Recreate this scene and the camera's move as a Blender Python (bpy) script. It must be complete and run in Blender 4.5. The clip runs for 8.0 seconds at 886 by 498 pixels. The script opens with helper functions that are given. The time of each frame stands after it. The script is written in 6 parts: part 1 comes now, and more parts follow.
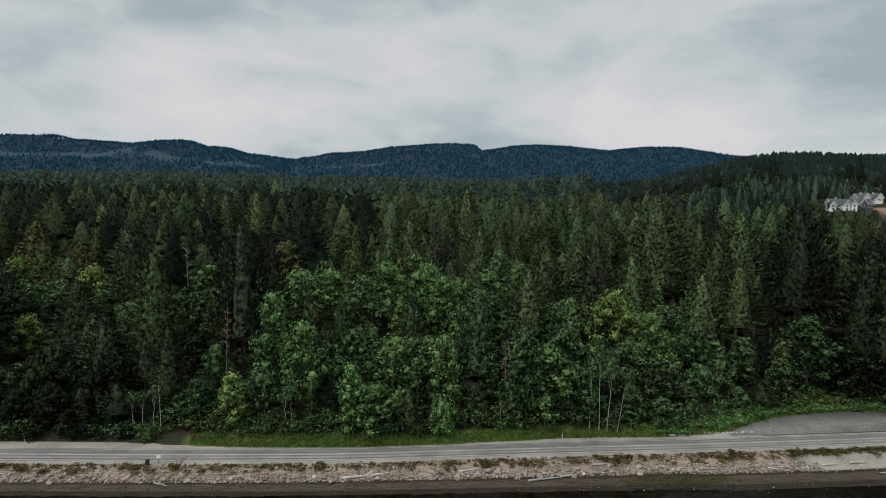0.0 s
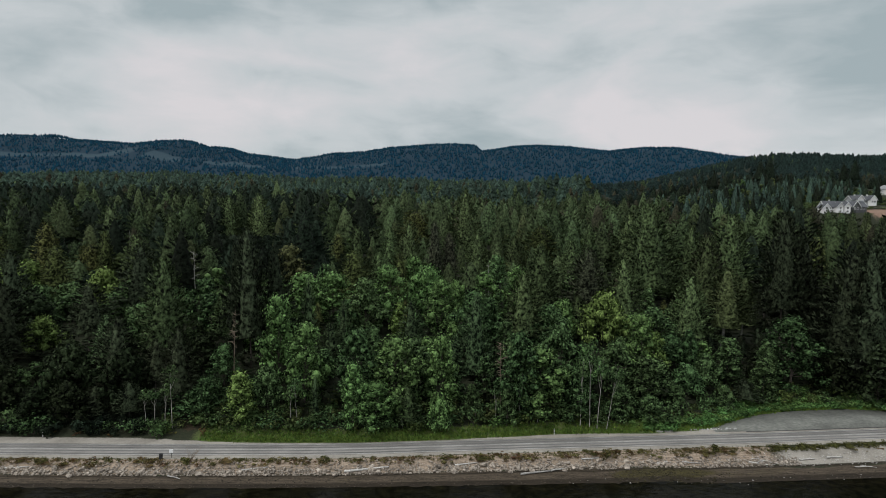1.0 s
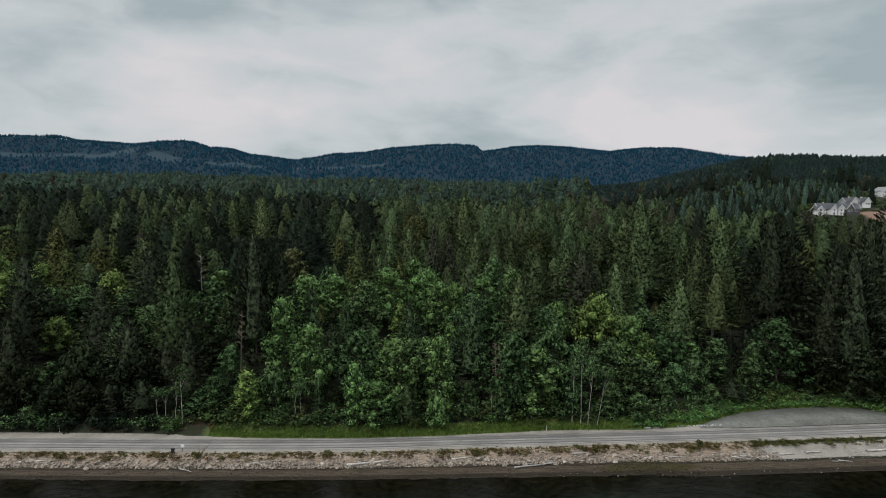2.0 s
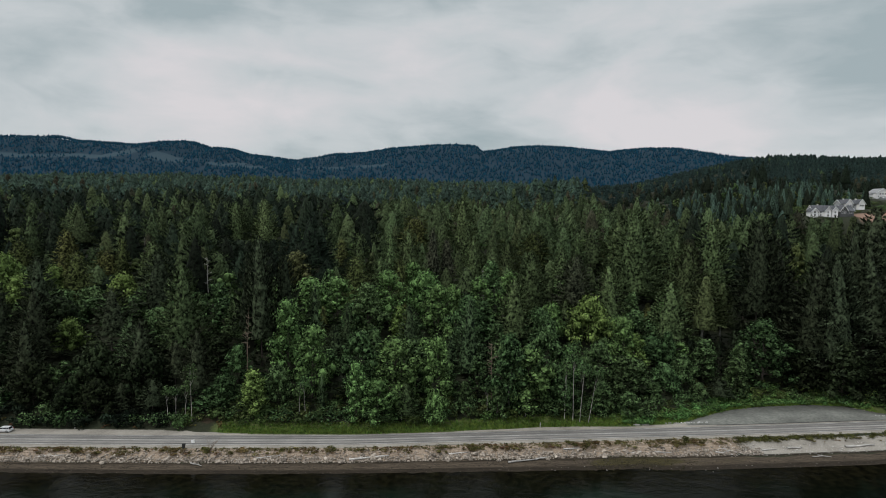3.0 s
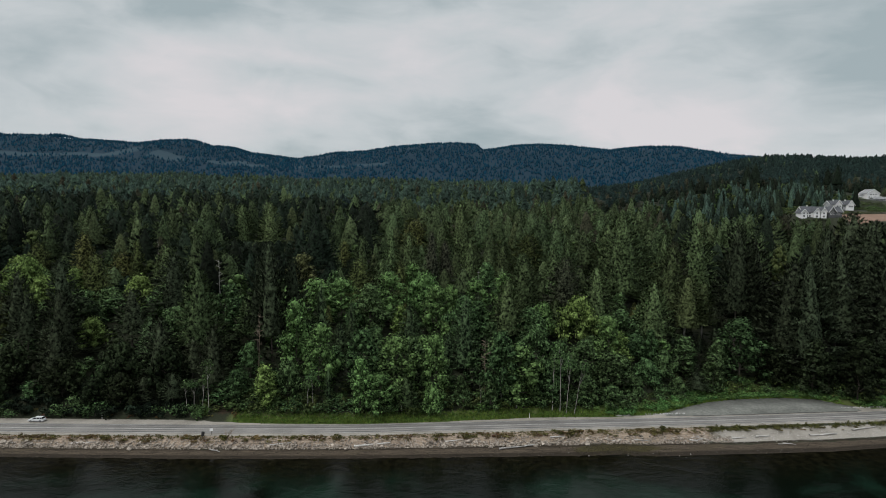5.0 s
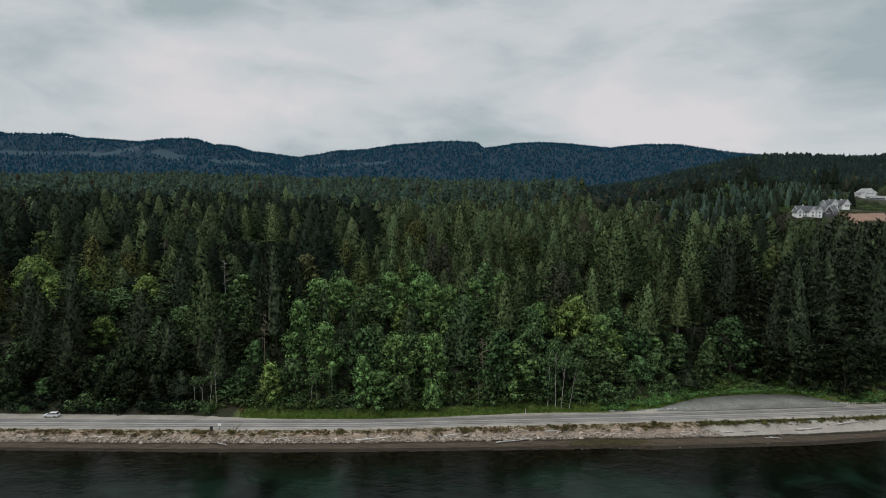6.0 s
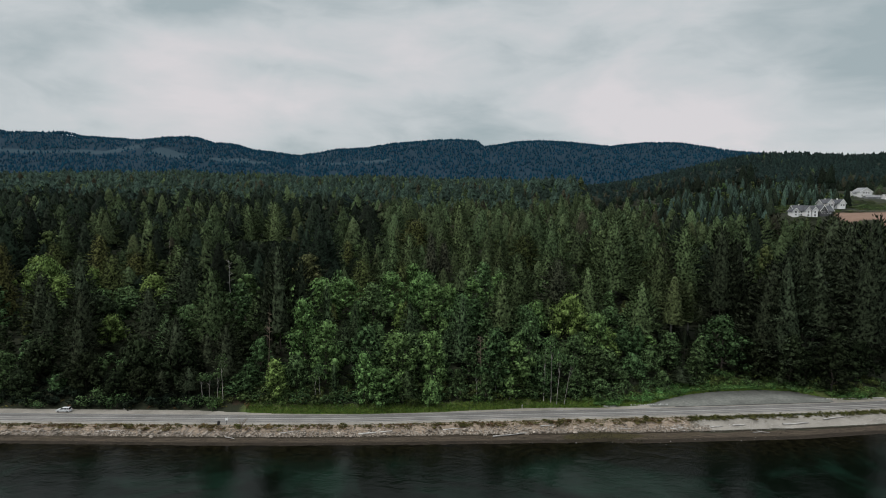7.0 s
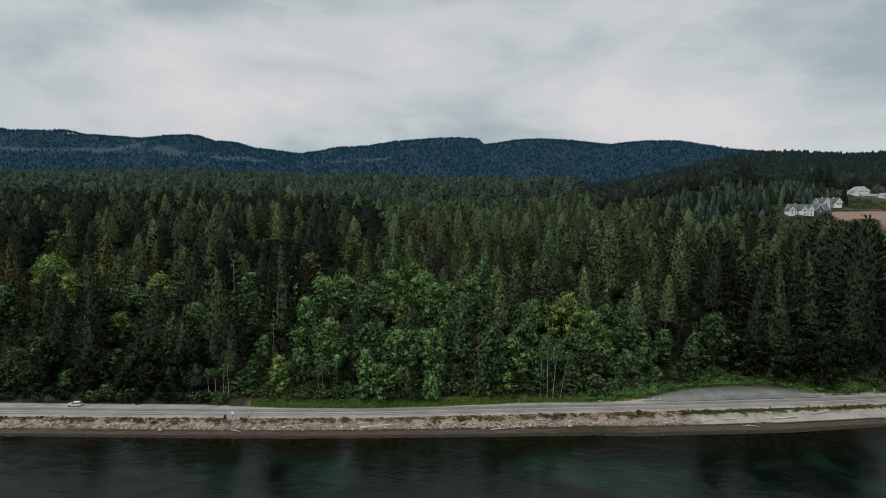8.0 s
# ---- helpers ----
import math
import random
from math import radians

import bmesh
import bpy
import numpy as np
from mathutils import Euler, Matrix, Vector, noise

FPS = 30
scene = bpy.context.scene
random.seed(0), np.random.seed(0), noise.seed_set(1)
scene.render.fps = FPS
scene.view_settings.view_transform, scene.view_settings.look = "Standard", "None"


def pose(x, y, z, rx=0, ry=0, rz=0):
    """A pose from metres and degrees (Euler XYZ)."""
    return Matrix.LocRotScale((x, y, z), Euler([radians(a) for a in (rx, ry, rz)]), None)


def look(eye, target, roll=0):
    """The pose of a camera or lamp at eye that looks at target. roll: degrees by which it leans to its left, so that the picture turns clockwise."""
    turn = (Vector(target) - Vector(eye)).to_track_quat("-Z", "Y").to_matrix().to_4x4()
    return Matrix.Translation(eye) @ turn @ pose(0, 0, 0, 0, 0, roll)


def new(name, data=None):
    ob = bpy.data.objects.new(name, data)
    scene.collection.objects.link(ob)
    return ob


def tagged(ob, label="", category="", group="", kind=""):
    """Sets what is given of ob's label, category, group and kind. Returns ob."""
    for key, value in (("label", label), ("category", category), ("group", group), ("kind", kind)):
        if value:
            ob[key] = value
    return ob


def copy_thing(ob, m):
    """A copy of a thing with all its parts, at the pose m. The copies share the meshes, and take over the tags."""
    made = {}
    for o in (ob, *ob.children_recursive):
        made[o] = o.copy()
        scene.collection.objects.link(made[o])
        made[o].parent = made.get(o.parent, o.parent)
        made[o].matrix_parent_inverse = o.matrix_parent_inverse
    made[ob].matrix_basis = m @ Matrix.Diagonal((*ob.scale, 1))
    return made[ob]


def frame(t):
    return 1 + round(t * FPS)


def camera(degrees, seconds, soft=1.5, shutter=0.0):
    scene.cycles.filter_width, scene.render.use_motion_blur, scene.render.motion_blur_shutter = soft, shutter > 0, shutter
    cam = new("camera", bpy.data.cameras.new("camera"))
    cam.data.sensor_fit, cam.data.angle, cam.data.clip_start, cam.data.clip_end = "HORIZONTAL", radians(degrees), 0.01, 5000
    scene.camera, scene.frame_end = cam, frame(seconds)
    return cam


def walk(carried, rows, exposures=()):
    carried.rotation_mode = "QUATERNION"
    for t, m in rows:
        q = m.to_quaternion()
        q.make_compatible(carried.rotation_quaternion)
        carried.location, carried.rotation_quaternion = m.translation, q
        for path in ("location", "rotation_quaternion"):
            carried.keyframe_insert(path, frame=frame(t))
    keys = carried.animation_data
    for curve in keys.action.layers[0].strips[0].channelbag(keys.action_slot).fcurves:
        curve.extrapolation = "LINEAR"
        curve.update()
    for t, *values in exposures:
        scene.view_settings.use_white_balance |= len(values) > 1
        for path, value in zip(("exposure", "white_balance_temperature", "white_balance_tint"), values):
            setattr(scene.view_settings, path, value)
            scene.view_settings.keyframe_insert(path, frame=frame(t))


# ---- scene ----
import functools

cam = camera(74.0, 8.0, soft=0.8)
PATH = [
    (0, (2.672, 0.056, 62.93), (2.672, 2.051, 62.791), 0.9),
    (0.5, (3.176, -3.742, 63.85), (3.174, -1.747, 63.71), 0.9),
    (1, (3.368, -7.512, 64.942), (3.367, -5.517, 64.802), 0.9),
    (1.5, (3.758, -11.334, 65.901), (3.756, -9.339, 65.761), 0.9),
    (3, (5.002, -22.697, 68.812), (4.997, -20.702, 68.671), 0.9),
    (3.5, (5.345, -26.509, 69.97), (5.339, -24.514, 69.826), 0.9),
    (4, (5.668, -30.103, 70.731), (5.661, -28.108, 70.585), 0.9),
    (4.5, (5.956, -33.853, 71.389), (5.949, -31.858, 71.242), 0.9),
    (6, (6.954, -44.132, 73.659), (6.943, -42.138, 73.504), 0.8),
    (6.5, (7.221, -47.552, 74.418), (7.209, -45.558, 74.26), 0.8),
    (7, (7.417, -50.574, 75.098), (7.405, -48.58, 74.936), 0.8),
    (7.5, (7.776, -53.712, 75.607), (7.763, -51.719, 75.442), 0.8),
    (8, (7.937, -56.476, 76.052), (7.923, -54.483, 75.883), 0.8),
]
walk(cam, [(t, look(eye, target, roll)) for t, eye, target, roll in PATH])

# ---- world, sun ----
SUN_ELEVATION, SUN_ROTATION = radians(50), radians(233)
world = bpy.data.worlds.new("overcast_sky")
scene.world = world
world.use_nodes = True


def graph(tree):
    """Short calls for making and joining nodes."""
    def make(kind, values=None, operation="", data_type="", interpolation_type="", attribute_name=""):
        n = tree.nodes.new(kind)
        if operation:
            n.operation = operation
        if data_type:
            n.data_type = data_type
        if interpolation_type:
            n.interpolation_type = interpolation_type
        if attribute_name:
            n.attribute_name = attribute_name
        for key, value in (values or {}).items():
            if isinstance(value, bpy.types.NodeSocket):
                tree.links.new(value, n.inputs[key])
            else:
                n.inputs[key].default_value = value
        return n
    return make


def build_sky():
    t = world.node_tree
    t.nodes.clear()
    make = graph(t)
    way = make("ShaderNodeTexCoord").outputs["Generated"]
    flat = make("ShaderNodeMapping", {"Vector": way, "Scale": (1.0, 1.0, 2.6)}).outputs[0]
    big = make("ShaderNodeTexNoise", {"Vector": flat, "Scale": 2.3, "Detail": 5.0, "Roughness": 0.5, "Distortion": 0.35}).outputs[0]
    fine = make("ShaderNodeTexNoise", {"Vector": flat, "Scale": 7.5, "Detail": 6.0, "Roughness": 0.55, "Distortion": 0.6}).outputs[0]
    both = make("ShaderNodeMath", {0: big, 1: make("ShaderNodeMath", {0: fine, 1: 0.35}, operation="MULTIPLY").outputs[0]}, operation="ADD").outputs[0]
    # soft masses of brighter and greyer cloud over the hills
    masses = [(-0.44, 0.21, 0.18, 0.10), (-0.03, 0.21, 0.12, 0.11), (-0.35, 0.37, 0.28, -0.08), (0.34, 0.155, 0.26, 0.12), (-0.32, 0.21, 0.10, -0.10),
              (0.42, 0.25, 0.24, -0.07), (-0.62, 0.22, 0.15, -0.03), (0.04, 0.13, 0.16, -0.06), (0.05, 0.35, 0.3, -0.09)]
    for x, z, wide, gain in masses:
        centre = Vector((x, 1.0, z)).normalized()
        centre.z *= 2.6
        far = make("ShaderNodeVectorMath", {0: flat, 1: tuple(centre)}, operation="DISTANCE").outputs["Value"]
        soft = make("ShaderNodeMapRange", {0: far, 1: 0.0, 2: wide * 1.5, 3: gain * 1.5, 4: 0.0}, interpolation_type="SMOOTHERSTEP").outputs[0]
        both = make("ShaderNodeMath", {0: both, 1: soft}, operation="ADD").outputs[0]
    ramp = make("ShaderNodeValToRGB", {0: both})
    ramp.color_ramp.elements[0].position, ramp.color_ramp.elements[1].position = 0.47, 0.86
    ramp.color_ramp.elements[0].color, ramp.color_ramp.elements[1].color = (0.37, 0.44, 0.465, 1), (0.70, 0.675, 0.695, 1)
    mid = ramp.color_ramp.elements.new(0.66)
    mid.color = (0.56, 0.60, 0.62, 1)
    sky = make("ShaderNodeTexSky")
    sky.sky_type, sky.sun_disc, sky.sun_elevation, sky.sun_rotation = "NISHITA", False, SUN_ELEVATION, SUN_ROTATION
    thin = make("ShaderNodeVectorMath", {0: sky.outputs[0], "Scale": 0.06}, operation="SCALE").outputs[0]
    mixed = make("ShaderNodeMix", {0: 0.95, 6: thin, 7: ramp.outputs[0]}, data_type="RGBA").outputs[2]
    # an overcast sky is brighter overhead than towards the horizon
    up = make("ShaderNodeSeparateXYZ", {0: way}).outputs[2]
    over = make("ShaderNodeMapRange", {0: up, 1: 0.34, 2: 0.95, 3: 1.0, 4: 2.35}).outputs[0]
    back = make("ShaderNodeBackground", {"Color": mixed, "Strength": over})
    make("ShaderNodeOutputWorld", {0: back.outputs[0]})


build_sky()
sun = new("sun", bpy.data.lights.new("sun", "SUN"))
sun.data.energy, sun.data.angle, sun.data.color = 1.5, radians(10), (1.0, 0.97, 0.92)
sun.matrix_world = look((-170, -20, 260), (0, 110, 0))


# ---- materials ----
def surface(name, dark, light, scale=1.0, rough=0.85, bump=0.4, large=0.15, spread=0.25, vary=0.12, metal=0.0, gloss=0.3):
    """A worn surface: grain between two colours, broad stains and a little difference from piece to piece."""
    m = bpy.data.materials.new(name)
    m.use_nodes = True
    t = m.node_tree
    t.nodes.clear()
    make = graph(t)
    place = make("ShaderNodeNewGeometry").outputs["Position"]
    grain = make("ShaderNodeTexNoise", {"Vector": place, "Scale": scale, "Detail": 6.0, "Roughness": 0.65}).outputs[0]
    stain = make("ShaderNodeTexNoise", {"Vector": place, "Scale": scale * large, "Detail": 3.0}).outputs[0]
    cut = make("ShaderNodeMapRange", {0: grain, 1: 0.32, 2: 0.68}).outputs[0]
    base = make("ShaderNodeMix", {0: cut, 6: (*dark, 1), 7: (*light, 1)}, data_type="RGBA").outputs[2]
    wear = make("ShaderNodeMapRange", {0: stain, 1: 0.3, 2: 0.7, 3: 1 - spread, 4: 1 + spread}).outputs[0]
    one = make("ShaderNodeMapRange", {0: make("ShaderNodeObjectInfo").outputs["Random"], 3: 1 - vary, 4: 1 + vary}).outputs[0]
    value = make("ShaderNodeMath", {0: wear, 1: one}, operation="MULTIPLY").outputs[0]
    hsv = make("ShaderNodeHueSaturation", {"Value": value, "Color": base}).outputs[0]
    raised = make("ShaderNodeBump", {"Strength": bump, "Distance": 0.05, "Height": grain}).outputs[0]
    bsdf = make("ShaderNodeBsdfPrincipled", {"Base Color": hsv, "Roughness": rough, "Metallic": metal, "Normal": raised, "Specular IOR Level": gloss})
    make("ShaderNodeOutputMaterial", {0: bsdf.outputs[0]})
    return m


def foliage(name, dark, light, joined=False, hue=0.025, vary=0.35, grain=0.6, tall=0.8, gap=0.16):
    """Leaves: colour differs from clump to clump and from tree to tree. gap: how dark the noise paints the shade
    between them.
    """
    m = bpy.data.materials.new(name)
    m.use_nodes = True
    t = m.node_tree
    t.nodes.clear()
    make = graph(t)
    geo = make("ShaderNodeNewGeometry")
    clump = geo.outputs["Random Per Island"]
    if joined:
        tree_n = make("ShaderNodeAttribute", attribute_name="tint").outputs["Fac"]
    else:
        tree_n = make("ShaderNodeObjectInfo").outputs["Random"]
    long = make("ShaderNodeMapping", {"Vector": geo.outputs["Position"], "Scale": (1.0, 1.0, tall)}).outputs[0]
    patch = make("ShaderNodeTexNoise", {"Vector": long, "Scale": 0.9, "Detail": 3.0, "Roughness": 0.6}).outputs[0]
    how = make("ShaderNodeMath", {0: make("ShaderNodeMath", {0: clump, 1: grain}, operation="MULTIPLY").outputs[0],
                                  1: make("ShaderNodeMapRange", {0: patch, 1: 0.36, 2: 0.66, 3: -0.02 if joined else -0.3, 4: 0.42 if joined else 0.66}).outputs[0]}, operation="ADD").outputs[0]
    # the dark end of the noise paints shade into gaps between leaves
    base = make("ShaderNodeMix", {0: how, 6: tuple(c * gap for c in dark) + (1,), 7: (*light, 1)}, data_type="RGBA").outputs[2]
    shift = make("ShaderNodeMapRange", {0: tree_n, 3: 0.5 - hue, 4: 0.5 + hue}).outputs[0]
    other = make("ShaderNodeMath", {0: make("ShaderNodeMath", {0: tree_n, 1: 7.31}, operation="MULTIPLY").outputs[0]}, operation="FRACT").outputs[0]
    value = make("ShaderNodeMapRange", {0: other, 3: 1 - vary, 4: 1 + vary}).outputs[0]
    hsv = make("ShaderNodeHueSaturation", {"Hue": shift, "Value": value, "Color": base}).outputs[0]
    raised = make("ShaderNodeBump", {"Strength": 0.7, "Distance": 0.6, "Height": patch}).outputs[0]
    bsdf = make("ShaderNodeBsdfPrincipled", {"Base Color": hsv, "Roughness": 0.7, "Specular IOR Level": 0.04, "Normal": raised})
    thin = make("ShaderNodeBsdfTranslucent", {"Color": hsv, "Normal": raised})
    both = make("ShaderNodeMixShader", {0: 0.14, 1: bsdf.outputs[0], 2: thin.outputs[0]})
    make("ShaderNodeOutputMaterial", {0: both.outputs[0]})
    return m


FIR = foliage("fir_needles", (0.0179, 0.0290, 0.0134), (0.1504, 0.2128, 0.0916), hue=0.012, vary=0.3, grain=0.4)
# copy of the fir needles, darkened to paint shade at the view's sides
FIR_SHADED = foliage("shade_dark_fir_needles", (0.0047, 0.0069, 0.0040), (0.0717, 0.0934, 0.0525), hue=0.03, vary=0.4, grain=0.4)
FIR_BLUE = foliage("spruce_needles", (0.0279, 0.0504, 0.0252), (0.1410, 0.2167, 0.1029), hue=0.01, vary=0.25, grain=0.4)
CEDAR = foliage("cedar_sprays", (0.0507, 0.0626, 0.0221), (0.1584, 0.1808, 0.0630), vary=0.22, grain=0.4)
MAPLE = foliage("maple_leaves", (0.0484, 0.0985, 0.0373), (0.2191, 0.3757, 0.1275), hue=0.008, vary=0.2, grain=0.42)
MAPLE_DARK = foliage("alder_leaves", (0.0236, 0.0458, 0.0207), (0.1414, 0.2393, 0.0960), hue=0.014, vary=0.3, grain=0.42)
# alder leaves darkened: the base colour holds the shade
SHADE_LEAF = foliage("painted_shade_leaves", (0.0080, 0.0128, 0.0069), (0.0386, 0.0569, 0.0262), hue=0.015, vary=0.3)
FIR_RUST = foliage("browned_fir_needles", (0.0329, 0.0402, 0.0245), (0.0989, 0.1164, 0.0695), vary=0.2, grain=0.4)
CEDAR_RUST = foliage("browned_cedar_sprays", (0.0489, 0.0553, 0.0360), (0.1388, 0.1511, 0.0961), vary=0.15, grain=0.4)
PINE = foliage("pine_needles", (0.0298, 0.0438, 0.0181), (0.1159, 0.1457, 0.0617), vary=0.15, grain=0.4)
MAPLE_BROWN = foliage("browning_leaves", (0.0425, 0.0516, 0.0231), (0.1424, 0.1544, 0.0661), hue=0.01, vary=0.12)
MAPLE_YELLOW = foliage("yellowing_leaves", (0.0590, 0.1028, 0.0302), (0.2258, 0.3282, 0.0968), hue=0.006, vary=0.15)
DRY_SCRUB = foliage("bank_scrub_leaves", (0.0567, 0.0432, 0.0182), (0.1630, 0.1269, 0.0535), joined=True, hue=0.05, vary=0.35, gap=0.8)
BRAMBLE = foliage("bramble_leaves", (0.0323, 0.0735, 0.0223), (0.1503, 0.2780, 0.0853), joined=True, hue=0.02, vary=0.3, gap=0.6)
OLIVE_SCRUB = foliage("olive_scrub_leaves", (0.0391, 0.0459, 0.0146), (0.1336, 0.1323, 0.0462), joined=True, hue=0.02, vary=0.35, gap=0.8)
BANK_LEAF = foliage("bank_shrub_leaves", (0.0413, 0.0432, 0.0146), (0.1191, 0.1107, 0.0413), hue=0.03, gap=0.8)
SHRUB = foliage("shrub_leaves", (0.0312, 0.0576, 0.0174), (0.1152, 0.1752, 0.0528), hue=0.03, gap=0.6)
DRY_SHRUB = foliage("dry_shrub_leaves", (0.0680, 0.0486, 0.0219), (0.1772, 0.1323, 0.0583), hue=0.05, vary=0.35, gap=0.8)
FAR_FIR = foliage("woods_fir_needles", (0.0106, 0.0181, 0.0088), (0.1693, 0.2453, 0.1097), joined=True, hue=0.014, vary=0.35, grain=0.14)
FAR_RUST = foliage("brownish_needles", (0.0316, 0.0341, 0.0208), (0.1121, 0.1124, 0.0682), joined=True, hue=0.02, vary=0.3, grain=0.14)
# fir needles made bluer: a haze tint painted for the distance
FAR_HAZE = foliage("haze_tinted_fir_needles", (0.0128, 0.0247, 0.0201), (0.1149, 0.1908, 0.1417), joined=True, hue=0.02, vary=0.4, grain=0.14)
# darkened copy of the woods' needles: shade is painted into the colour
FAR_SHADED = foliage("shade_dark_needles", (0.0043, 0.0077, 0.0051), (0.0455, 0.0717, 0.0429), joined=True, hue=0.03, vary=0.45, grain=0.14)
# ridge trees: blue-green haze of distance put into the base colour
RIDGE_HAZE = foliage("ridge_haze_needles", (0.0134, 0.0312, 0.0285), (0.0540, 0.0960, 0.0834), joined=True, hue=0.015, vary=0.3, grain=0.14)
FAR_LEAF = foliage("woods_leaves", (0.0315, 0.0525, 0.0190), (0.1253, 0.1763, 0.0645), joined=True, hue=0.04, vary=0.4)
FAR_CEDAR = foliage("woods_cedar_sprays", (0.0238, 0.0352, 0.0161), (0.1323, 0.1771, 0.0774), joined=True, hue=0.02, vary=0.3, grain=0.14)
# leaf colour darkened to stand for the shade under the trees
SHADE_FILL = foliage("understorey_shade_leaves", (0.0060, 0.0100, 0.0050), (0.0240, 0.0336, 0.0156), joined=True, hue=0.02, vary=0.3)
GRASS = foliage("verge_grass", (0.0528, 0.0957, 0.0208), (0.1639, 0.2449, 0.0528), joined=True, gap=0.8)
# the blue haze of distance is painted into these leaves
HILL_WOOD = foliage("haze_blue_woods", (0.0041, 0.0330, 0.0605), (0.0094, 0.0530, 0.0885), joined=True, hue=0.012, vary=0.3, grain=0.3, gap=0.7)
BARK = surface("bark", (0.036, 0.0288, 0.024), (0.104, 0.088, 0.076), 3.0)
PALE_BARK = surface("pale_bark", (0.16, 0.152, 0.136), (0.384, 0.368, 0.344), 2.5)
DEAD_WOOD = surface("dead_wood", (0.144, 0.136, 0.128), (0.304, 0.296, 0.28), 2.0)
RUSTY_TWIGS = surface("withered_twigs", (0.112, 0.08, 0.056), (0.256, 0.208, 0.16), 2.0)
ASPHALT = surface("asphalt", (0.18, 0.17, 0.158), (0.265, 0.252, 0.235), 4.0, bump=0.2, large=0.04)
TRACK = surface("worn_wheel_track", (0.104, 0.102, 0.0984), (0.168, 0.164, 0.158), 3.0, bump=0.15, large=0.04)
LOT_ASPHALT = surface("lot_asphalt", (0.1, 0.104, 0.094), (0.185, 0.187, 0.168), 1.2, bump=0.2, large=0.12)
GUTTER = surface("dark_gutter", (0.03, 0.03, 0.028), (0.085, 0.083, 0.078), 2.0, large=0.3, spread=0.4)
LINE = surface("worn_road_paint", (0.272, 0.272, 0.256), (0.44, 0.432, 0.416), 3.0, bump=0.1)
ROCK = surface("riprap_rock", (0.068, 0.055, 0.042), (0.385, 0.335, 0.283), 1.6, vary=0.35)
WEEDY_ROCK = surface("weedy_rock", (0.010, 0.009, 0.005), (0.05, 0.042, 0.017), 1.2, vary=0.2)
WHITE_ROCK = surface("painted_boulder", (0.28, 0.28, 0.27), (0.48, 0.48, 0.47), 2.0)
DRIFT = surface("driftwood", (0.256, 0.24, 0.224), (0.48, 0.464, 0.44), 3.0, vary=0.25)
CONCRETE = surface("concrete", (0.24, 0.232, 0.224), (0.368, 0.36, 0.344), 2.0)
DARK_METAL = surface("dark_metal", (0.016, 0.016, 0.0176), (0.04, 0.04, 0.04), 4.0, rough=0.5)
WHITE_PAINT = surface("white_paint", (0.66, 0.66, 0.66), (0.82, 0.82, 0.82), 1.5, rough=0.6, bump=0.1, spread=0.08)
ROOF = surface("grey_shingles", (0.048, 0.052, 0.06), (0.104, 0.108, 0.116), 2.0)
PALE_ROOF = surface("pale_grey_shingles", (0.16, 0.165, 0.17), (0.26, 0.265, 0.27), 2.0)
DARK_SIDING = surface("dark_grey_siding", (0.06, 0.062, 0.066), (0.1, 0.102, 0.106), 1.5, bump=0.1, spread=0.08)
FENCE_WOOD = surface("weathered_fence_wood", (0.2, 0.185, 0.165), (0.34, 0.32, 0.29), 3.0)
CREAM = surface("cream_siding", (0.4, 0.4, 0.368), (0.528, 0.528, 0.496), 1.5, bump=0.1, spread=0.08)
GREY_SIDING = surface("grey_siding", (0.264, 0.28, 0.288), (0.36, 0.376, 0.384), 1.5, bump=0.1, spread=0.08)
SILVER = surface("silver_car_paint", (0.6, 0.61, 0.62), (0.7, 0.71, 0.72), 1.0, rough=0.28, bump=0.0, spread=0.03, metal=0.25, gloss=0.5)
GLASS_DARK = surface("tinted_glass", (0.012, 0.014, 0.016), (0.02, 0.022, 0.025), 1.0, rough=0.06, bump=0.0, gloss=0.5)
RUBBER = surface("tyre_rubber", (0.015, 0.015, 0.015), (0.03, 0.03, 0.03), 6.0)
RIM = surface("alloy_rim", (0.28, 0.28, 0.288), (0.4, 0.4, 0.4), 3.0, rough=0.35, metal=0.8)
RED_LAMP = surface("tail_lamp", (0.25, 0.01, 0.01), (0.35, 0.02, 0.02), 2.0, rough=0.2)
CLEAR_LAMP = surface("head_lamp", (0.6, 0.6, 0.6), (0.75, 0.75, 0.75), 2.0, rough=0.1)


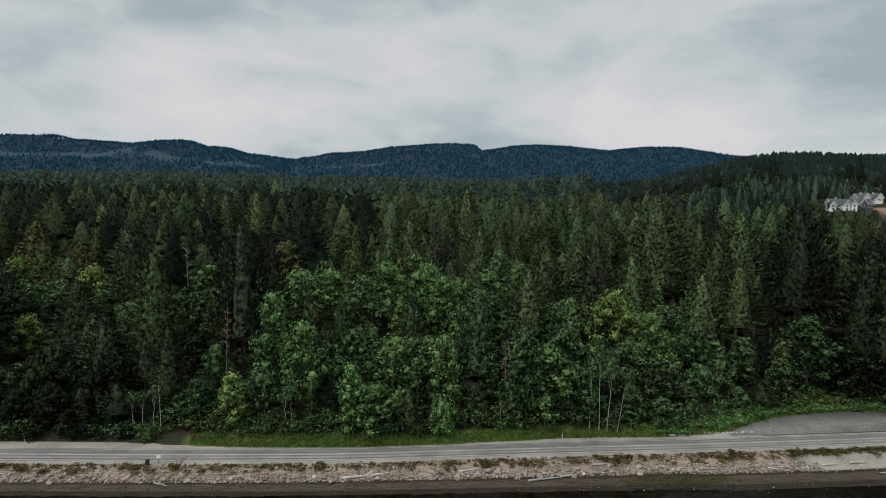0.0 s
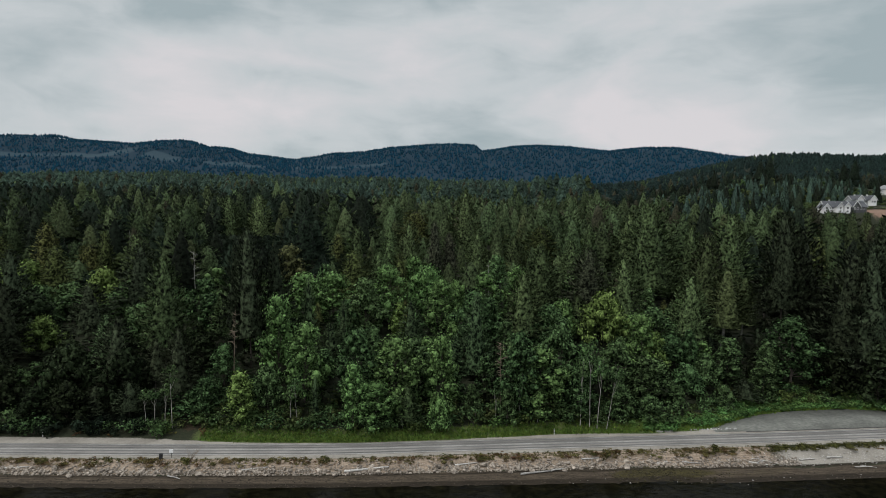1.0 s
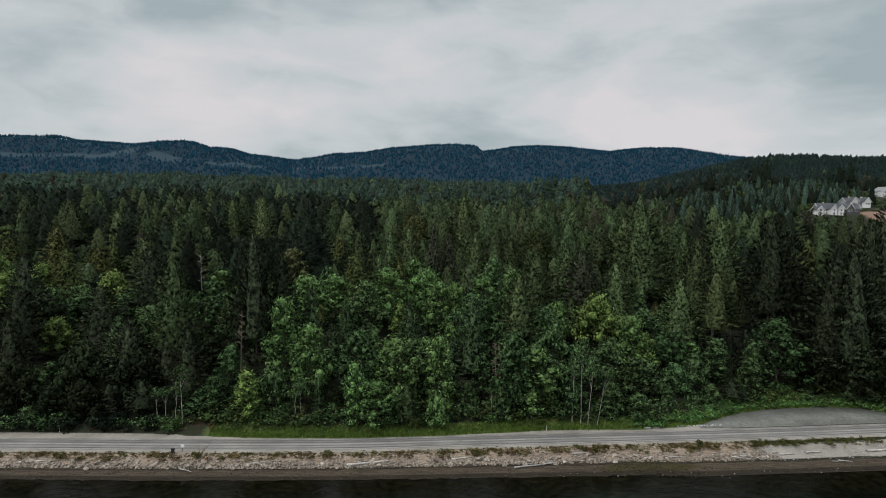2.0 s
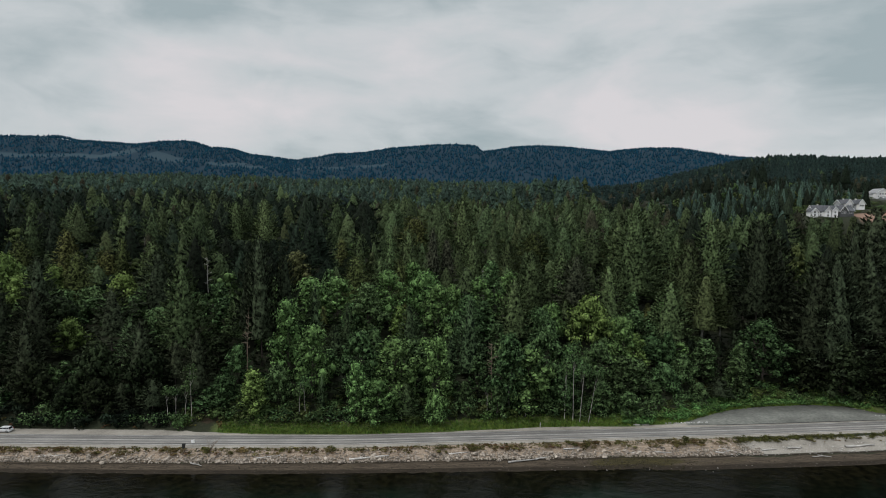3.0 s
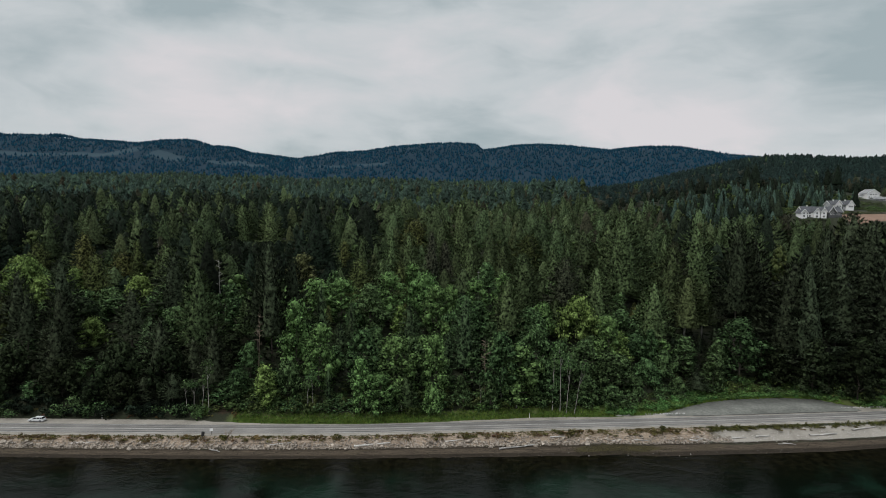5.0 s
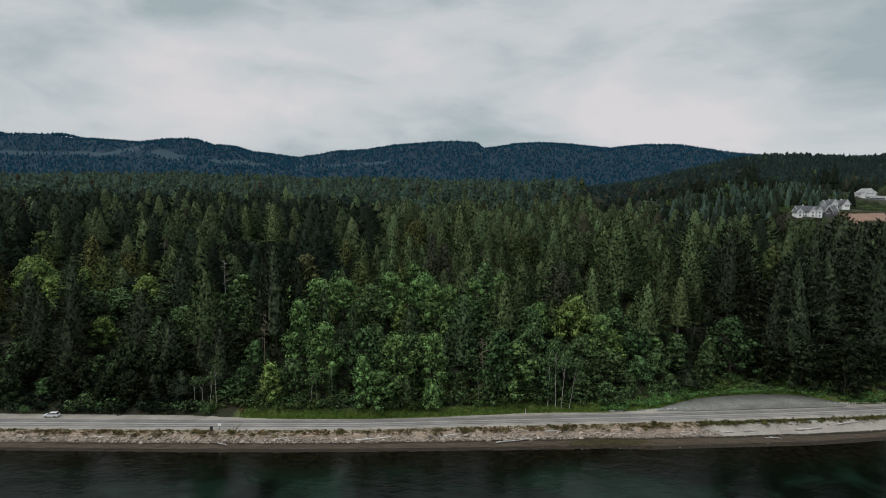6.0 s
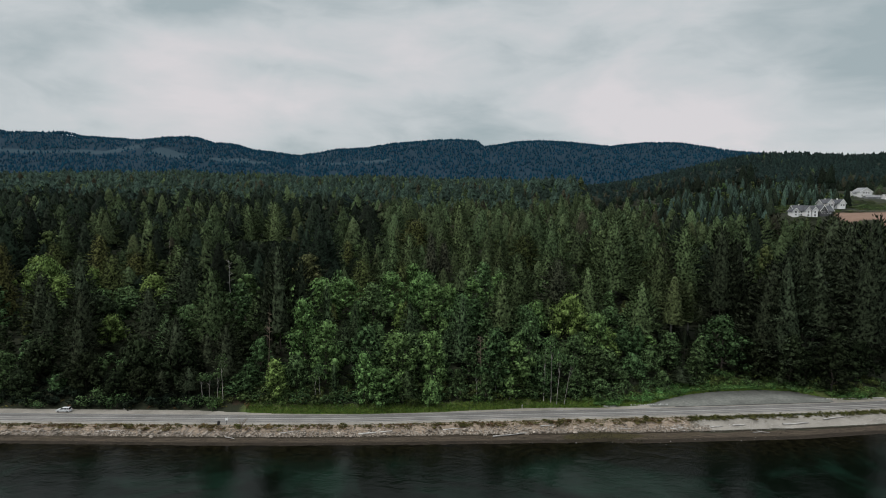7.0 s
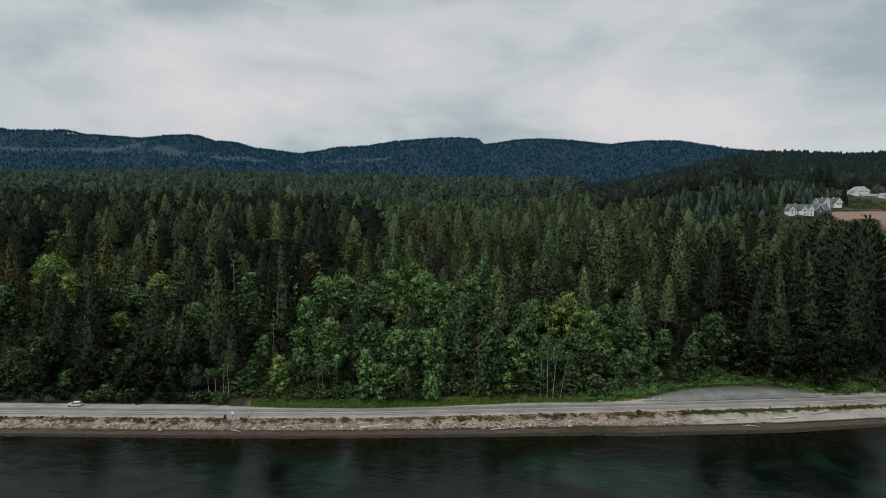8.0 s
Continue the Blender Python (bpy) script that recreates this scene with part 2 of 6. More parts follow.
def ground_material():
    """Forest floor, wet beach, pale gravel, verge and dry field, blended by masks on the sheet."""
    m = bpy.data.materials.new("ground")
    m.use_nodes = True
    t = m.node_tree
    t.nodes.clear()
    make = graph(t)
    place = make("ShaderNodeNewGeometry").outputs["Position"]
    fine = make("ShaderNodeTexNoise", {"Vector": place, "Scale": 2.2, "Detail": 8.0, "Roughness": 0.7}).outputs[0]
    broad = make("ShaderNodeTexNoise", {"Vector": place, "Scale": 0.16, "Detail": 5.0}).outputs[0]
    streaky = make("ShaderNodeMapping", {"Vector": place, "Scale": (0.12, 1.9, 1.0)}).outputs[0]
    streak = make("ShaderNodeTexNoise", {"Vector": streaky, "Scale": 1.4, "Detail": 8.0, "Roughness": 0.75}).outputs[0]
    tide = make("ShaderNodeMapRange", {0: streak, 1: 0.4, 2: 0.6}).outputs[0]
    cut = make("ShaderNodeMapRange", {0: fine, 1: 0.35, 2: 0.65}).outputs[0]
    slow = make("ShaderNodeMapRange", {0: broad, 1: 0.35, 2: 0.65}).outputs[0]
    calm = slow
    mix = lambda f, a, b: make("ShaderNodeMix", {0: f, 6: a, 7: b}, data_type="RGBA").outputs[2]
    colour = mix(cut, (0.013, 0.017, 0.009, 1), (0.03, 0.034, 0.018, 1))
    # hill and logged tones have the blue of distance haze painted in
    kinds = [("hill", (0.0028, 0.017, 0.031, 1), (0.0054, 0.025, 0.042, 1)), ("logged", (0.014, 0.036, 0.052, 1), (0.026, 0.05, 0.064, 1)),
             ("grass", (0.04, 0.068, 0.0176, 1), (0.088, 0.104, 0.036, 1)),
             ("field", (0.15, 0.092, 0.066, 1), (0.23, 0.15, 0.11, 1)), ("red_earth", (0.022, 0.013, 0.009, 1), (0.06, 0.032, 0.022, 1)), ("gravel", (0.17, 0.156, 0.134, 1), (0.32, 0.298, 0.262, 1)),
             ("soil", (0.085, 0.062, 0.044, 1), (0.37, 0.295, 0.225, 1)), ("mud", (0.011, 0.0082, 0.005, 1), (0.1, 0.078, 0.056, 1)), ("weed", (0.016, 0.014, 0.006, 1), (0.066, 0.055, 0.02, 1)),
             ("wrack", (0.007, 0.0052, 0.0034, 1), (0.034, 0.026, 0.017, 1))]
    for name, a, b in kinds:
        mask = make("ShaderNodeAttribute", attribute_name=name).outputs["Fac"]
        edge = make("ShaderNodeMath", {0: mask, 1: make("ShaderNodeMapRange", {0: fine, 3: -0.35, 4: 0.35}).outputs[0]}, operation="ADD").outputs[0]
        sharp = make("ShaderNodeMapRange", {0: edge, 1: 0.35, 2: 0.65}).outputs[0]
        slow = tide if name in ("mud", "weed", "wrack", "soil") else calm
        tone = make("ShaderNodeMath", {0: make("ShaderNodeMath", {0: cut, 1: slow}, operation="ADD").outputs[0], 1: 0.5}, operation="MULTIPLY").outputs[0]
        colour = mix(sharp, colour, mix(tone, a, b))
    raised = make("ShaderNodeBump", {"Strength": 0.6, "Distance": 0.12, "Height": fine}).outputs[0]
    bsdf = make("ShaderNodeBsdfPrincipled", {"Base Color": colour, "Roughness": 0.9, "Normal": raised, "Specular IOR Level": 0.2})
    make("ShaderNodeOutputMaterial", {0: bsdf.outputs[0]})
    return m


def water_material():
    """Clear dark water: weedy bed near the shore, drifting patches of ripple and calm."""
    m = bpy.data.materials.new("sea_water")
    m.use_nodes = True
    t = m.node_tree
    t.nodes.clear()
    make = graph(t)
    place = make("ShaderNodeNewGeometry").outputs["Position"]
    weed = make("ShaderNodeTexNoise", {"Vector": place, "Scale": 0.03, "Detail": 6.0, "Roughness": 0.62, "Distortion": 1.2}).outputs[0]
    cut = make("ShaderNodeMapRange", {0: weed, 1: 0.45, 2: 0.66}).outputs[0]
    fine = make("ShaderNodeTexNoise", {"Vector": place, "Scale": 0.5, "Detail": 5.0, "Roughness": 0.7}).outputs[0]
    deep = make("ShaderNodeAttribute", attribute_name="deep").outputs["Fac"]
    bed = make("ShaderNodeMix", {0: make("ShaderNodeMapRange", {0: fine, 1: 0.4, 2: 0.65}).outputs[0], 6: (0.002, 0.0018, 0.0012, 1), 7: (0.0095, 0.0085, 0.0042, 1)}, data_type="RGBA").outputs[2]
    open_water = make("ShaderNodeMix", {0: cut, 6: (0.0018, 0.0036, 0.0022, 1), 7: (0.0055, 0.016, 0.0105, 1)}, data_type="RGBA").outputs[2]
    colour = make("ShaderNodeMix", {0: deep, 6: bed, 7: open_water}, data_type="RGBA").outputs[2]
    long = make("ShaderNodeMapping", {"Vector": place, "Scale": (0.6, 1.0, 1.0), "Rotation": (0, 0, radians(24))}).outputs[0]
    swell = make("ShaderNodeTexNoise", {"Vector": long, "Scale": 0.2, "Detail": 3.0, "Distortion": 0.8}).outputs[0]
    chop = make("ShaderNodeTexNoise", {"Vector": long, "Scale": 0.75, "Detail": 6.0, "Roughness": 0.68}).outputs[0]
    wave = make("ShaderNodeMath", {0: swell, 1: make("ShaderNodeMath", {0: chop, 1: 0.5}, operation="MULTIPLY").outputs[0]}, operation="ADD").outputs[0]
    calm = make("ShaderNodeTexNoise", {"Vector": place, "Scale": 0.018, "Detail": 4.0, "Roughness": 0.55, "Distortion": 1.4}).outputs[0]
    force = make("ShaderNodeMapRange", {0: calm, 1: 0.4, 2: 0.64, 3: 0.12, 4: 0.42}).outputs[0]
    raised = make("ShaderNodeBump", {"Strength": force, "Distance": 0.6, "Height": wave}).outputs[0]
    rough = make("ShaderNodeMapRange", {0: calm, 1: 0.4, 2: 0.64, 3: 0.05, 4: 0.13}).outputs[0]
    bsdf = make("ShaderNodeBsdfPrincipled", {"Base Color": colour, "Roughness": rough, "IOR": 1.14, "Normal": raised})
    make("ShaderNodeOutputMaterial", {0: bsdf.outputs[0]})
    return m


# ---- mesh helpers ----
def mesh_of(name, verts, tris, material, smooth=False, normals=None):
    """A mesh from arrays of corners and triangles."""
    verts, tris = np.asarray(verts, np.float32), np.asarray(tris, np.int32)
    me = bpy.data.meshes.new(name)
    me.vertices.add(len(verts))
    me.vertices.foreach_set("co", verts.ravel())
    me.loops.add(tris.size)
    me.loops.foreach_set("vertex_index", tris.ravel())
    me.polygons.add(len(tris))
    me.polygons.foreach_set("loop_start", np.arange(0, tris.size, 3, dtype=np.int32))
    if smooth:
        me.polygons.foreach_set("use_smooth", np.ones(len(tris), bool))
    me.update(calc_edges=True)
    if normals is not None:
        me.normals_split_custom_set_from_vertices(np.asarray(normals, np.float32))
    me.materials.append(material)
    return me


def child(name, mesh, parent, label=""):
    ob = new(name, mesh)
    ob.parent = parent
    return tagged(ob, label)


def part(name, bm, material, parent, label=""):
    """Links a bmesh as one mesh object under a thing or a part."""
    me = bpy.data.meshes.new(name)
    bm.to_mesh(me)
    bm.free()
    me.materials.append(material)
    return child(name, me, parent, label)


def box(x0, y0, z0, x1, y1, z1, bevel=0.0):
    bm = bmesh.new()
    bmesh.ops.create_cube(bm, size=1)
    bmesh.ops.transform(bm, verts=bm.verts, matrix=Matrix.Translation(((x0 + x1) / 2, (y0 + y1) / 2, (z0 + z1) / 2)) @ Matrix.Diagonal((x1 - x0, y1 - y0, z1 - z0, 1)))
    if bevel:
        bmesh.ops.bevel(bm, geom=bm.edges[:], offset=bevel, segments=2, affect="EDGES")
    return bm


def tube(points, radii, sides=7):
    """Corners and triangles of a tapered, bent tube."""
    verts, tris = [], []
    points = [np.asarray(p, float) for p in points]
    for i, (p, r) in enumerate(zip(points, radii)):
        along = points[min(i + 1, len(points) - 1)] - points[max(i - 1, 0)]
        along /= np.linalg.norm(along) + 1e-9
        a = np.cross(along, (0.31, 0.95, 0.05) if abs(along[2]) > 0.5 else (0, 0, 1.0))
        a /= np.linalg.norm(a)
        b = np.cross(along, a)
        for k in range(sides):
            w = 2 * math.pi * k / sides
            verts.append(p + r * (math.cos(w) * a + math.sin(w) * b))
    for i in range(len(points) - 1):
        for k in range(sides):
            a, b = i * sides + k, i * sides + (k + 1) % sides
            tris += [(a, b, b + sides), (a, b + sides, a + sides)]
    top = (len(points) - 1) * sides
    tris += [(top, top + k, top + k + 1) for k in range(1, sides - 1)]
    return np.array(verts), np.array(tris)


def joined(pieces):
    verts, tris, n = [], [], 0
    for v, f in pieces:
        verts.append(v)
        tris.append(np.asarray(f) + n)
        n += len(v)
    return np.concatenate(verts), np.concatenate(tris)


# ---- the lie of the land ----
def smooth(a, b, v):
    k = np.clip((np.asarray(v, float) - a) / (b - a), 0, 1)
    return k * k * (3 - 2 * k)


def road_edge(x):
    """y of the seaward edge of the road's shoulder."""
    return np.interp(x, (-400, -130, -65, -20, 5, 33, 62, 92, 118, 150, 260, 500), (124, 129.6, 131.1, 133.2, 136.1, 139.1, 142.0, 145.2, 148.4, 152.5, 170, 205))


def water_edge(x):
    """y of the waterline."""
    return np.interp(x, (-400, -131, -61, -25, 10, 47, 58, 70, 84, 124, 161, 260, 500), (116, 121.4, 122.5, 124.0, 126.4, 128.8, 130.4, 129.4, 130.9, 135.0, 142, 158, 190))


def flat_width(x):
    """Breadth of the level strip that carries the road, its shoulders and the pull-out."""
    return np.interp(x, (-400, -76, -50, 0, 35, 64, 80, 90, 100, 112, 131, 143, 150, 158, 500), (13.5, 13.2, 10.2, 9.6, 11.6, 11.0, 12.5, 18.0, 22.5, 25.0, 25.5, 23.0, 16.0, 11.5, 11.5))


WAVES = [(random.uniform(0, 6.3), random.uniform(-1, 1), random.uniform(-1, 1)) for _ in range(12)]


def rolling(x, y, size):
    total = 0
    for i, (p, a, b) in enumerate(WAVES):
        k = (1 + 0.35 * i) / size
        total = total + np.sin(p + k * (a * x + b * y) * 2.2) / (1 + 0.35 * i)
    return total / 3.0


CREST_X = (-4600, -3300, -2985, -2774, -2635, -2546, -2458, -2345, -2248, -2072, -1826, -1720, -1545, -1450, -1426, -1398, -1300, -1195, -1019, -897, -756, -676, -493, -319, -144, 30, 191, 213, 310, 397, 553, 728, 989, 1076, 1180, 1388, 1563, 1703, 1947, 2704, 4600)
CREST_Z = (440, 472, 486, 468, 439, 457, 445, 460, 434, 426, 412, 430, 439, 410, 393, 403, 398, 364, 346, 330, 349, 371, 381, 414, 430, 443, 435, 400, 412, 430, 443, 435, 414, 426, 437, 440, 418, 396, 372, 361, 380)


def crest(x):
    """Height of the far ridge along its length, its corners softened."""
    return sum(np.interp(x + d, CREST_X, CREST_Z) for d in (-14, -5, 5, 14)) / 4


# cut-over clearings on the far hillside: x, y, half breadth, half depth
CUTOVER = ((-1800, 3165, 170, 80), (-1960, 3140, 110, 45), (-1470, 3120, 140, 60), (-1110, 3100, 170, 50), (-530, 3020, 300, 30), (-2260, 3080, 160, 40), (-1620, 3060, 120, 30))


def cut_over(x, y):
    near = 9.0
    for cx, cy, w, d in CUTOVER:
        near = np.minimum(near, np.hypot((x - cx + 40 * np.sin(y * 0.05)) / w, (y - cy + 18 * np.sin(x * 0.03)) / d))
    return near


def land(x, y):
    """Height of the ground."""
    x, y = np.asarray(x, float), np.asarray(y, float)
    near, shore, level = road_edge(x), water_edge(x), flat_width(x)
    s = y - near
    u = (y - shore) / (near - shore)
    wide = smooth(82, 98, x)
    beach = np.interp(u, (-6, -1, 0, 0.34, 0.5, 0.62, 0.86, 1.0), (-7, -1.2, 0, 0.75, 1.1, 1.6, 2.75, 3.0))
    sandy = np.interp(u, (-6, -1, 0, 0.34, 0.5, 0.72, 0.84, 1.0), (-7, -1.2, 0, 0.7, 1.1, 1.6, 2.5, 3.0))
    low = beach * (1 - wide) + sandy * wide
    b = s - level
    inland = np.interp(b, (0, 2, 7, 17, 29, 42, 62, 87, 137, 207, 490, 820, 1320, 1750, 2400, 2800), (3.0, 3.2, 4.6, 8.5, 12.5, 15.5, 20, 24, 28, 31, 46, 73, 110, 108, 140, 190))
    inland = inland + rolling(x, y, 60) * np.clip(b / 60, 0, 1) * 1.5 + rolling(x, y, 300) * np.clip((b - 150) / 400, 0, 1) * 7
    back_off = np.clip(y - 500, 0, 700)
    inland = inland + (30 + 10 * smooth(560, 640, y)) * np.clip((x - 300 + back_off) / (26 + back_off), 0, 1) * smooth(452, 480, y) * (1 - smooth(800, 1150, y))
    inland = inland + 84 * smooth(300, 700, x - 0.12 * (y - 1200)) * np.exp(-((y - 1260) / 330) ** 2) + 8 * smooth(900, 1000, x) * np.exp(-((y - 1260) / 330) ** 2)
    ridge = crest(x) + 0 * y
    ridge = ridge + rolling(x, y, 110) * 2 + rolling(x, y, 420) * 22 * smooth(3560, 3200, y)
    back = np.exp(-np.abs((y - 3620) / 620) ** 2.2)
    high = inland * (1 - back) + ridge * back
    out = np.where(u < 1, low, np.where(b < 0, 3.0, np.where(b > 1500, high, inland)))
    return out


def flat_spots(x, y, z):
    """The cleared shelf of the houses, levelled."""
    k = smooth(1.0, 0.75, np.hypot((x - 405) / 118, (y - 514) / 62))
    return z * (1 - k) + (66 + 0.13 * (y - 492)) * k


def height(x, y):
    return flat_spots(np.asarray(x, float), np.asarray(y, float), land(x, y))


def steps(*spans):
    out = []
    for a, b, d in spans:
        out += list(np.arange(a, b, d))
    return np.array(out + [spans[-1][1]])


def build_ground():
    xs = steps((-4600, -1600, 130), (-1600, -420, 40), (-420, -210, 10), (-210, 210, 2.0), (210, 560, 8), (560, 1600, 40), (1600, 4600, 130))
    ss = steps((-700, -120, 80), (-120, -20, 10), (-20, -14, 1.5), (-14, 2, 0.5), (2, 8, 2), (8, 34, 1.0), (34, 120, 7), (120, 620, 20), (620, 1700, 60), (1700, 4600, 70))
    gx, gs = np.meshgrid(xs, ss)
    gy = gs + road_edge(gx)
    gz = height(gx, gy)
    level, shore = flat_width(gx), water_edge(gx)
    strip = (gs > -13) & (gs < level + 6)
    rough = np.array([noise.noise((a * 0.7, b * 0.7, 0.0)) for a, b in zip(gx[strip], gy[strip])])
    off_road = (gs[strip] < -0.3) | (gs[strip] > level[strip] + 0.5)
    gz[strip] += rough * 0.14 * off_road
    n, m = gx.shape
    idx = np.arange(n * m).reshape(n, m)
    a, b, c, d = idx[:-1, :-1].ravel(), idx[:-1, 1:].ravel(), idx[1:, 1:].ravel(), idx[1:, :-1].ravel()
    tris = np.concatenate([np.stack([a, b, c], 1), np.stack([a, c, d], 1)])
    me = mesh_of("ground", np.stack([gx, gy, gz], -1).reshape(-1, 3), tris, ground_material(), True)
    u = (gy - shore) / (road_edge(gx) - shore)
    wide = smooth(82, 98, gx)
    masks = {
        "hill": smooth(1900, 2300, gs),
        "logged": smooth(1.1, 0.8, cut_over(gx, gy)),
        "grass": smooth(-1.5, 0.5, gs - level) * (1 - smooth(4, 8, gs - level)) * smooth(-66, -58, gx),
        "field": smooth(1.0, 0.8, np.hypot((gx - 440) / 90, (gy - 492) / 32)),
        "red_earth": 0.5 * smooth(1.0, 0.3, np.hypot((gx + 65) / 6.0, (gy - 149.5) / 5.0)),
        "gravel": np.maximum(smooth(-0.5, 0.4, gs + 0.5 * rolling(gx, gy, 5)) * (1 - smooth(-0.6, 0.2, gs - level)), 0.75 * wide * smooth(0.40, 0.5, u) * (1 - smooth(0.86, 1, u))),
        "soil": smooth(0.42, 0.6, u) * (1 - smooth(0.97, 1.03, u)) * (1 - wide),
        "mud": 1 - smooth(0.40, 0.56, u + 0.12 * wide + 0.06 * rolling(gx, gy, 7)),
        "weed": 0.85 * smooth(1.0, 0.4, np.hypot((gx - 57) / 17, (u - 0.25) / 0.34)) + 0.4 * smooth(0.25, 0.7, rolling(gx * 0.6, gy * 3, 9)) * smooth(0.1, 0.2, u) * smooth(0.55, 0.4, u),
        "wrack": 0.72 * np.exp(-((u - 0.43 - 0.04 * rolling(gx, gy, 20)) / 0.05) ** 2) + 0.95 * smooth(0.26, 0.06, u),
    }
    for key, value in masks.items():
        layer = me.attributes.new(key, "FLOAT", "POINT")
        layer.data.foreach_set("value", np.asarray(value, np.float32).ravel())
    tagged(new("ground", me), "gently rising wooded land with a dark gravelly beach", "ground", kind="structure")


build_ground()


def build_water():
    xs, ys = steps((-2500, -300, 200), (-300, 300, 25), (300, 2500, 200)), steps((-2500, -300, 200), (-300, 60, 20), (60, 220, 5))
    gx, gy = np.meshgrid(xs, ys)
    n, m = gx.shape
    idx = np.arange(n * m).reshape(n, m)
    a, b, c, d = idx[:-1, :-1].ravel(), idx[:-1, 1:].ravel(), idx[1:, 1:].ravel(), idx[1:, :-1].ravel()
    tris = np.concatenate([np.stack([a, b, c], 1), np.stack([a, c, d], 1)])
    me = mesh_of("water", np.stack([gx, gy, 0 * gx], -1).reshape(-1, 3), tris, water_material(), True)
    deep = smooth(2, 22, water_edge(gx) - gy)
    me.attributes.new("deep", "FLOAT", "POINT").data.foreach_set("value", deep.astype(np.float32).ravel())
    tagged(new("water", me), "calm dark green sea water by the shore", "water", kind="structure")


build_water()


def ribbon(name, x0, x1, s0, s1, lift, material, parent=None, step=2.0, thick=0.06):
    """A paved strip along the shore between two distances from the road's seaward edge; each may depend on x."""
    xs = np.arange(x0, x1 + 1e-6, step)
    a = np.array([s0(x) if callable(s0) else s0 for x in xs])
    b = np.array([s1(x) if callable(s1) else s1 for x in xs])
    e = road_edge(xs)
    e = np.convolve(np.pad(e, 6, mode="edge"), np.ones(13) / 13, "valid") if len(xs) > 30 else e
    rows = [np.stack([xs, e + k, np.full_like(xs, 3.0 + h)], 1) for k, h in ((a, lift - thick), (a, lift), (b, lift), (b, lift - thick))]
    verts = np.concatenate(rows)
    n = len(xs)
    tris = []
    for r in range(3):
        i = np.arange(n - 1) + r * n
        tris += [np.stack([i, i + 1, i + n + 1], 1), np.stack([i, i + n + 1, i + n], 1)]
    ob = new(name, mesh_of(name, verts, np.concatenate(tris), material))
    if parent:
        ob.parent = parent
    return ob


road = tagged(ribbon("road", -420, 420, 2.0, 9.0, 0.05, ASPHALT), "worn grey two-lane asphalt road along the shore", "road", kind="structure")
for track in (2.75, 4.35, 6.2, 7.75):
    ribbon("wheel_track", -420, 420, track, track + 0.62, 0.053, TRACK, road)
ribbon("edge_line", -420, 420, 2.35, 2.5, 0.058, LINE, road)
ribbon("edge_line", -420, 420, 8.5, 8.65, 0.058, LINE, road)
ribbon("centre_line", -420, 420, 5.38, 5.50, 0.058, LINE, road)
ribbon("centre_line", -420, 420, 5.64, 5.76, 0.058, LINE, road)
pull_out = tagged(ribbon("pull_out", 81, 152, 10.4, lambda x: max(10.5, flat_width(x) + 0.2), 0.045, LOT_ASPHALT, step=1.0), "grey asphalt pull-out beside the shore road", "parking area", kind="structure")
# dark strip between the road and the pull-out
ribbon("gutter", 90, 150, 9.75, 10.36, 0.03, GUTTER, pull_out, step=1.0)

